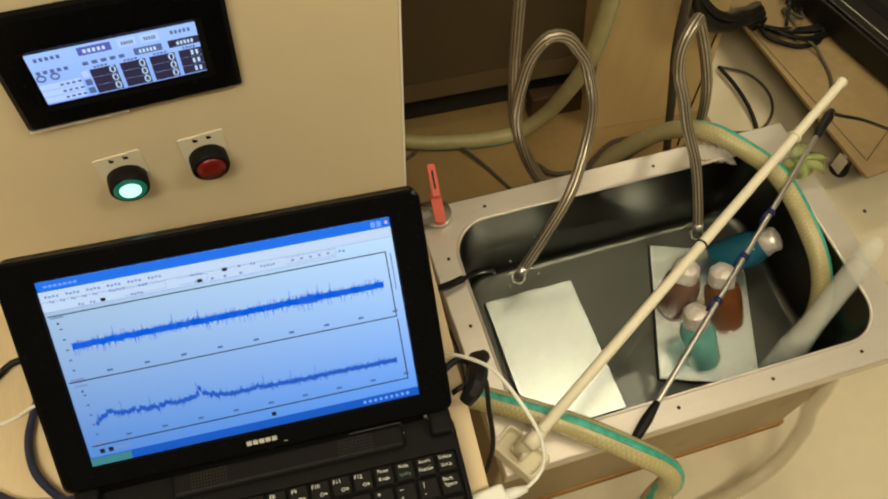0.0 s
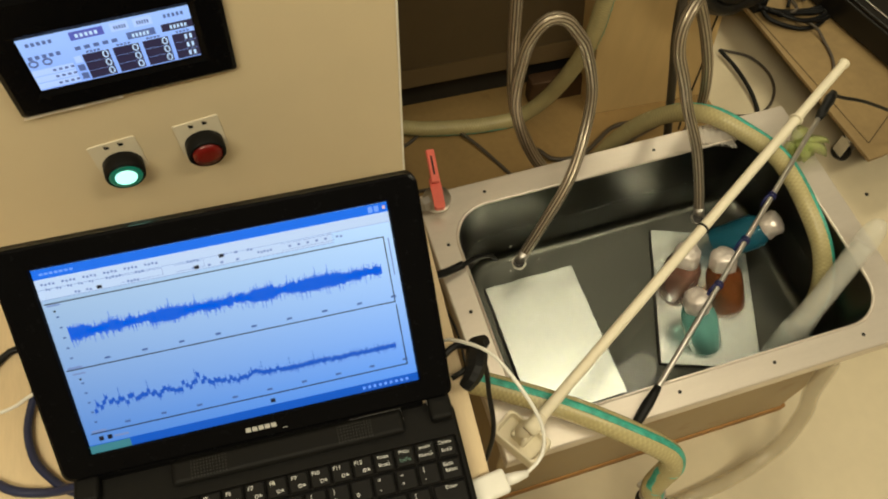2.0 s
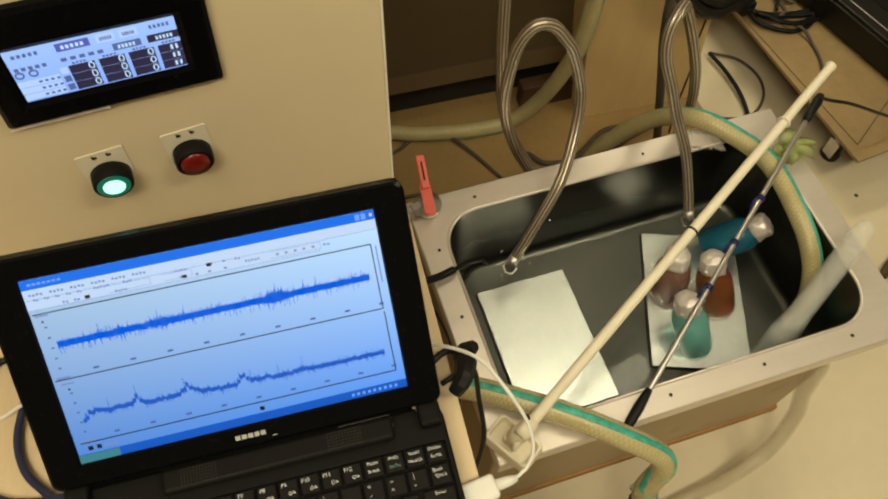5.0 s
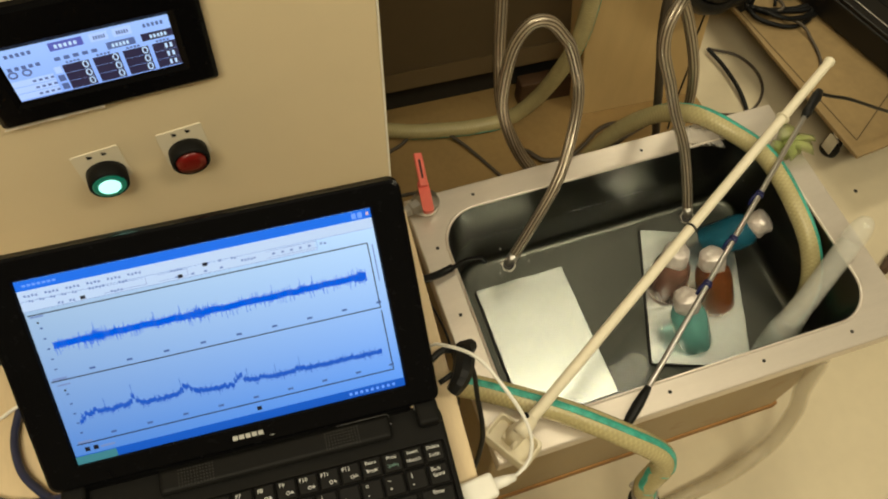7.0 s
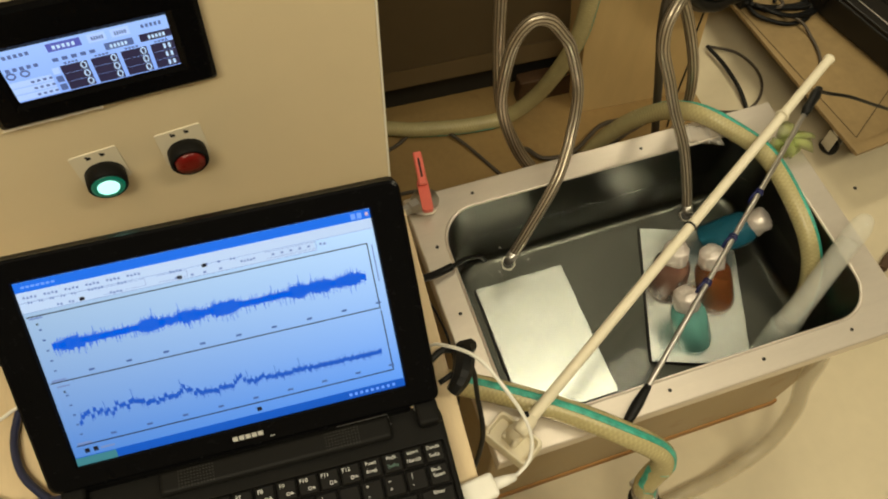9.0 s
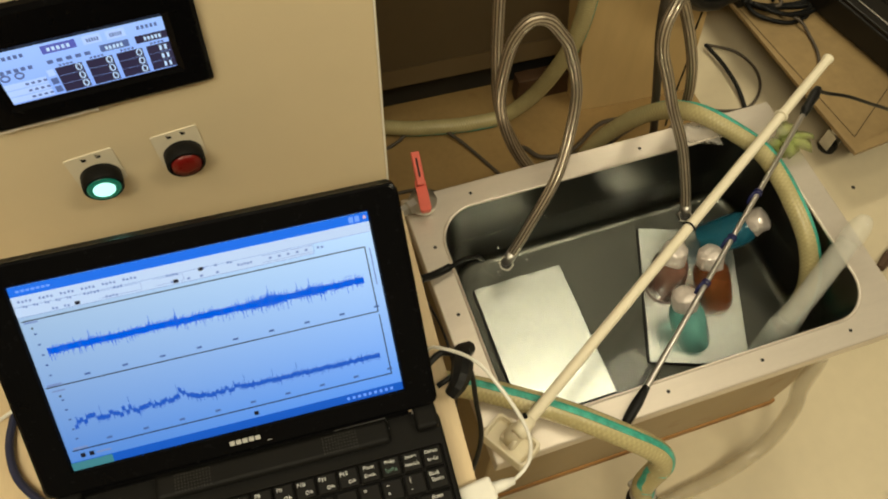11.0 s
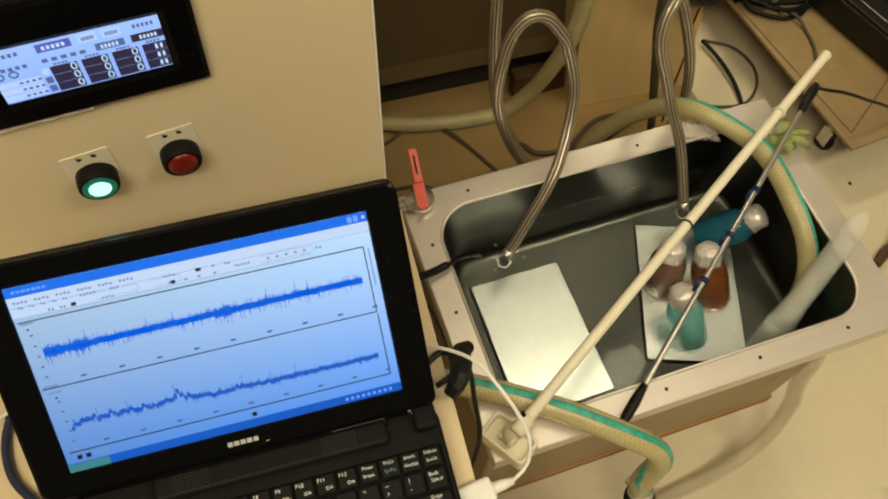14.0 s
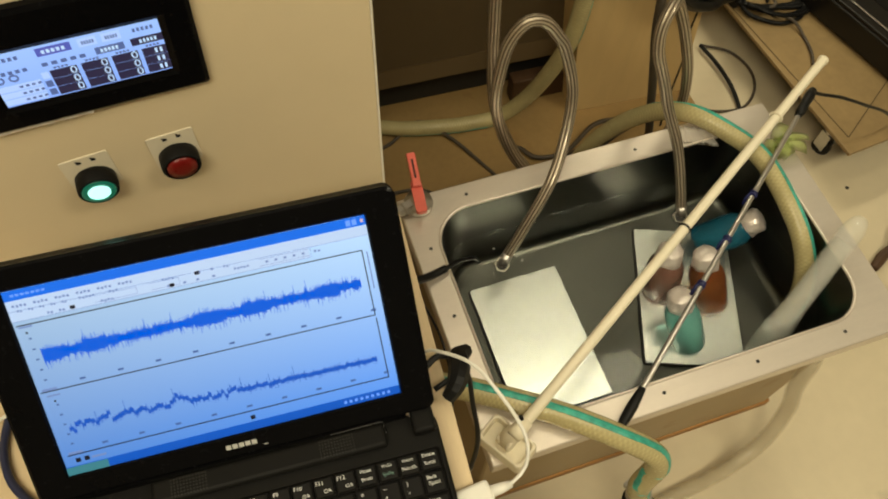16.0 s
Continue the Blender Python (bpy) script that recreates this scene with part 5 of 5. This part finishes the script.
def green_tape():
    t = thing("tape_bow", pose(0.412, -0.050, 0.400), "yellow-green plastic tape tied round the hose", "tape")
    for k, (dx, dy, dz) in enumerate(((0.042, -0.012, 0.004), (0.016, -0.022, 0.0), (-0.020, -0.014, 0.004), (-0.014, -0.026, -0.002), (0.020, 0.010, 0.010), (0.034, -0.024, 0.0), (0.004, -0.030, 0.002))):
        bm = bmesh.new()
        p, q = Vector((-0.006, -0.004, 0.006)), Vector((dx, dy, dz))
        s = (q - p).cross(Vector((0, 0, 1))).normalized() * (0.006 + 0.0012 * k)
        rows = []
        for i in range(7):
            c = p.lerp(q, i / 6) + Vector((0, 0, 0.007 * math.sin(3.1 * i / 6)))
            ww = s * (0.6 + 0.5 * math.sin(2.6 * i / 6))
            rows.append((bm.verts.new(c - ww), bm.verts.new(c + Vector((0, 0, 0.002))), bm.verts.new(c + ww)))
        for a, b in zip(rows, rows[1:]):
            bm.faces.new((a[0], a[1], b[1], b[0]))
            bm.faces.new((a[1], a[2], b[2], b[1]))
        bmesh.ops.solidify(bm, geom=bm.faces[:], thickness=0.0006)
        part("tape_end", bm, "yellow_green", t, smooth=True)


green_tape()


# ---- what moves: the two traces on the screen and the water ----
AMPLITUDE = [(0, 1.8), (0.5, 2.0), (1, 2.6), (1.5, 3.6), (2, 3.6), (2.5, 3.8), (3, 3.8), (3.5, 4.2), (4, 2.3), (6.5, 2.2), (7, 2.1), (7.5, 2.2), (8, 2.4), (8.5, 2.6), (9, 3.3), (11.5, 2.1), (12, 2.0), (12.5, 2.6), (13, 3.1), (13.5, 3.0), (14, 2.1), (14.5, 3.9), (15, 4.6), (15.5, 4.2), (16, 4.0)]
PEAKS = [(0.05, 0.014, 2.4), (0.175, 0.011, 6.6), (0.34, 0.016, 6.4), (0.36, 0.05, 1.6), (0.522, 0.009, 9.6), (0.55, 0.03, 0.8), (0.60, 0.011, 2.2), (0.72, 0.012, 1.8), (0.12, 0.009, 2.6), (0.235, 0.010, 3.0), (0.29, 0.010, 1.8)]
EARLY_BURSTS = {0.0: (0.75,), 0.5: (0.45, 0.75), 1.0: (0.02, 0.38, 0.62), 1.5: (0.2, 0.37, 0.38, 0.75, 0.85, 0.95), 2.0: (0.02, 0.3, 0.6, 0.75, 0.82, 0.83), 2.5: (0.03, 0.15, 0.5, 0.6, 0.97), 3.0: (0.2, 0.5, 0.82),
                3.5: (0.1, 0.15, 0.65, 0.85, 0.97), 4.0: (0.02, 0.13, 0.45, 0.6, 0.61, 0.97), 6.5: (0.12, 0.26, 0.6, 0.61, 0.7, 0.98), 7.0: (0.12, 0.45, 0.98), 7.5: (0.07, 0.55, 0.63, 0.64, 0.98)}
LATE_BURSTS = {8.0: (0.02, 0.15, 0.37, 0.58, 0.59, 0.82, 0.95), 8.5: (0.1, 0.58, 0.68, 0.95), 9.0: (0.05, 0.3, 0.42, 0.53, 0.54, 0.78, 0.86, 0.95), 11.5: (0.03, 0.38, 0.43, 0.75, 0.9), 12.0: (0.1, 0.62), 12.5: (0.3, 0.36, 0.7),
               13.0: (0.25, 0.31, 0.8, 0.95), 13.5: (0.05, 0.4, 0.7), 14.0: (0.02, 0.1, 0.55), 14.5: (0.25, 0.5, 0.88, 0.95), 15.0: (0.03, 0.3, 0.31, 0.5, 0.7, 0.82, 0.83, 0.97), 15.5: (0.02, 0.22, 0.4, 0.75, 0.82, 0.97), 16.0: (0.02, 0.15, 0.5, 0.52, 0.65, 0.9)}
BURSTS = {**EARLY_BURSTS, **LATE_BURSTS}
HARMONIC = [(0, 0.12), (1, 0.2), (2, 0.45), (3, 0.6), (3.5, 0.9), (4, 1.0), (9, 0.9), (9.2, 0.8), (11.3, 0.2), (15, 0.2), (16, 0.45)]
GRASS = [(0, 1.0), (1, 1.7), (3, 1.9), (4, 0.8), (8.5, 0.8), (9, 1.9), (11.5, 1.2), (15, 1.3), (16, 1.9)]
THIN = [(0, 0.75), (3.5, 0.62), (4, 0.45), (9, 0.48), (11.3, 0.7), (14.5, 0.65), (15, 0.50), (16, 0.62)]


def between(rows, t):
    for (a, va), (b, vb) in zip(rows, rows[1:]):
        if a <= t <= b:
            return va + (vb - va) * (t - a) / (b - a)
    return rows[-1][1]


def motions():
    times = [0.5 * k for k in range(33)]
    for i in range(COLS):
        s = i / (COLS - 1)
        up, mid, down, spec = [], [], [], []
        for k, t in enumerate(times):
            near = BURSTS.get(t)
            burst = between(THIN, t) + sum(0.85 * math.exp(-((s - p) / 0.035) ** 2) for p in near) + 0.45 * noise.noise((s * 60, k * 5.1, 4)) if near else 0.52 + 2.1 * max(0, noise.noise((s * 8, k * 3.7, 2))) + 0.45 * noise.noise((s * 60, k * 5.1, 4))
            a = 0.001 * max(1.4, min(4.2, between(AMPLITUDE, t) * burst))
            b = 0.001 * max(1.4, min(4.2, between(AMPLITUDE, t) * (burst + 0.35 * noise.noise((s * 70, k * 5.1, 8)))))
            c = 0.0855 + 0.0006 * noise.noise((s * 40, k * 2.9, 6))
            base = 0.0316 - 0.0018 * s + 0.0032 * max(0, 1 - s / 0.45)
            hump = between(HARMONIC, t)
            y = base + 0.0014 * noise.noise((s * 130, k * 4.3, 3)) * (2.0 - 1.5 * s) * (between(GRASS, t) if s < 0.5 else 1.0)
            for n, (p, w, h) in enumerate(PEAKS):
                gain = hump if n in (1, 4, 6, 7) else 0.5 * between(GRASS, t) if n > 7 else 1.0
                y += 0.001 * h * gain * math.exp(-abs(s - p) / w)
            y -= 0.0045 * math.exp(-s / 0.012)
            x = trace_up[i][1]
            up.append((t, pose(x, c + a - 0.0004, 0)))
            mid.append((t, pose(x, c, 0)))
            down.append((t, pose(x, c - b + 0.0004, 0)))
            spec.append((t, pose(x, y, 0)))
        walk(trace_up[i][0], up)
        walk(trace_mid[i][0], mid)
        walk(trace_down[i][0], down)
        walk(spectrum[i][0], spec)
    cx, cy, cz = water.matrix_basis.translation
    walk(water, [(t, pose(cx, cy, cz + 0.0002 * math.sin(t * 5.0), 0.12 * math.sin(t * 6.1), 0.08 * math.sin(t * 4.7 + 1))) for t in [0.25 * k for k in range(65)]])


motions()
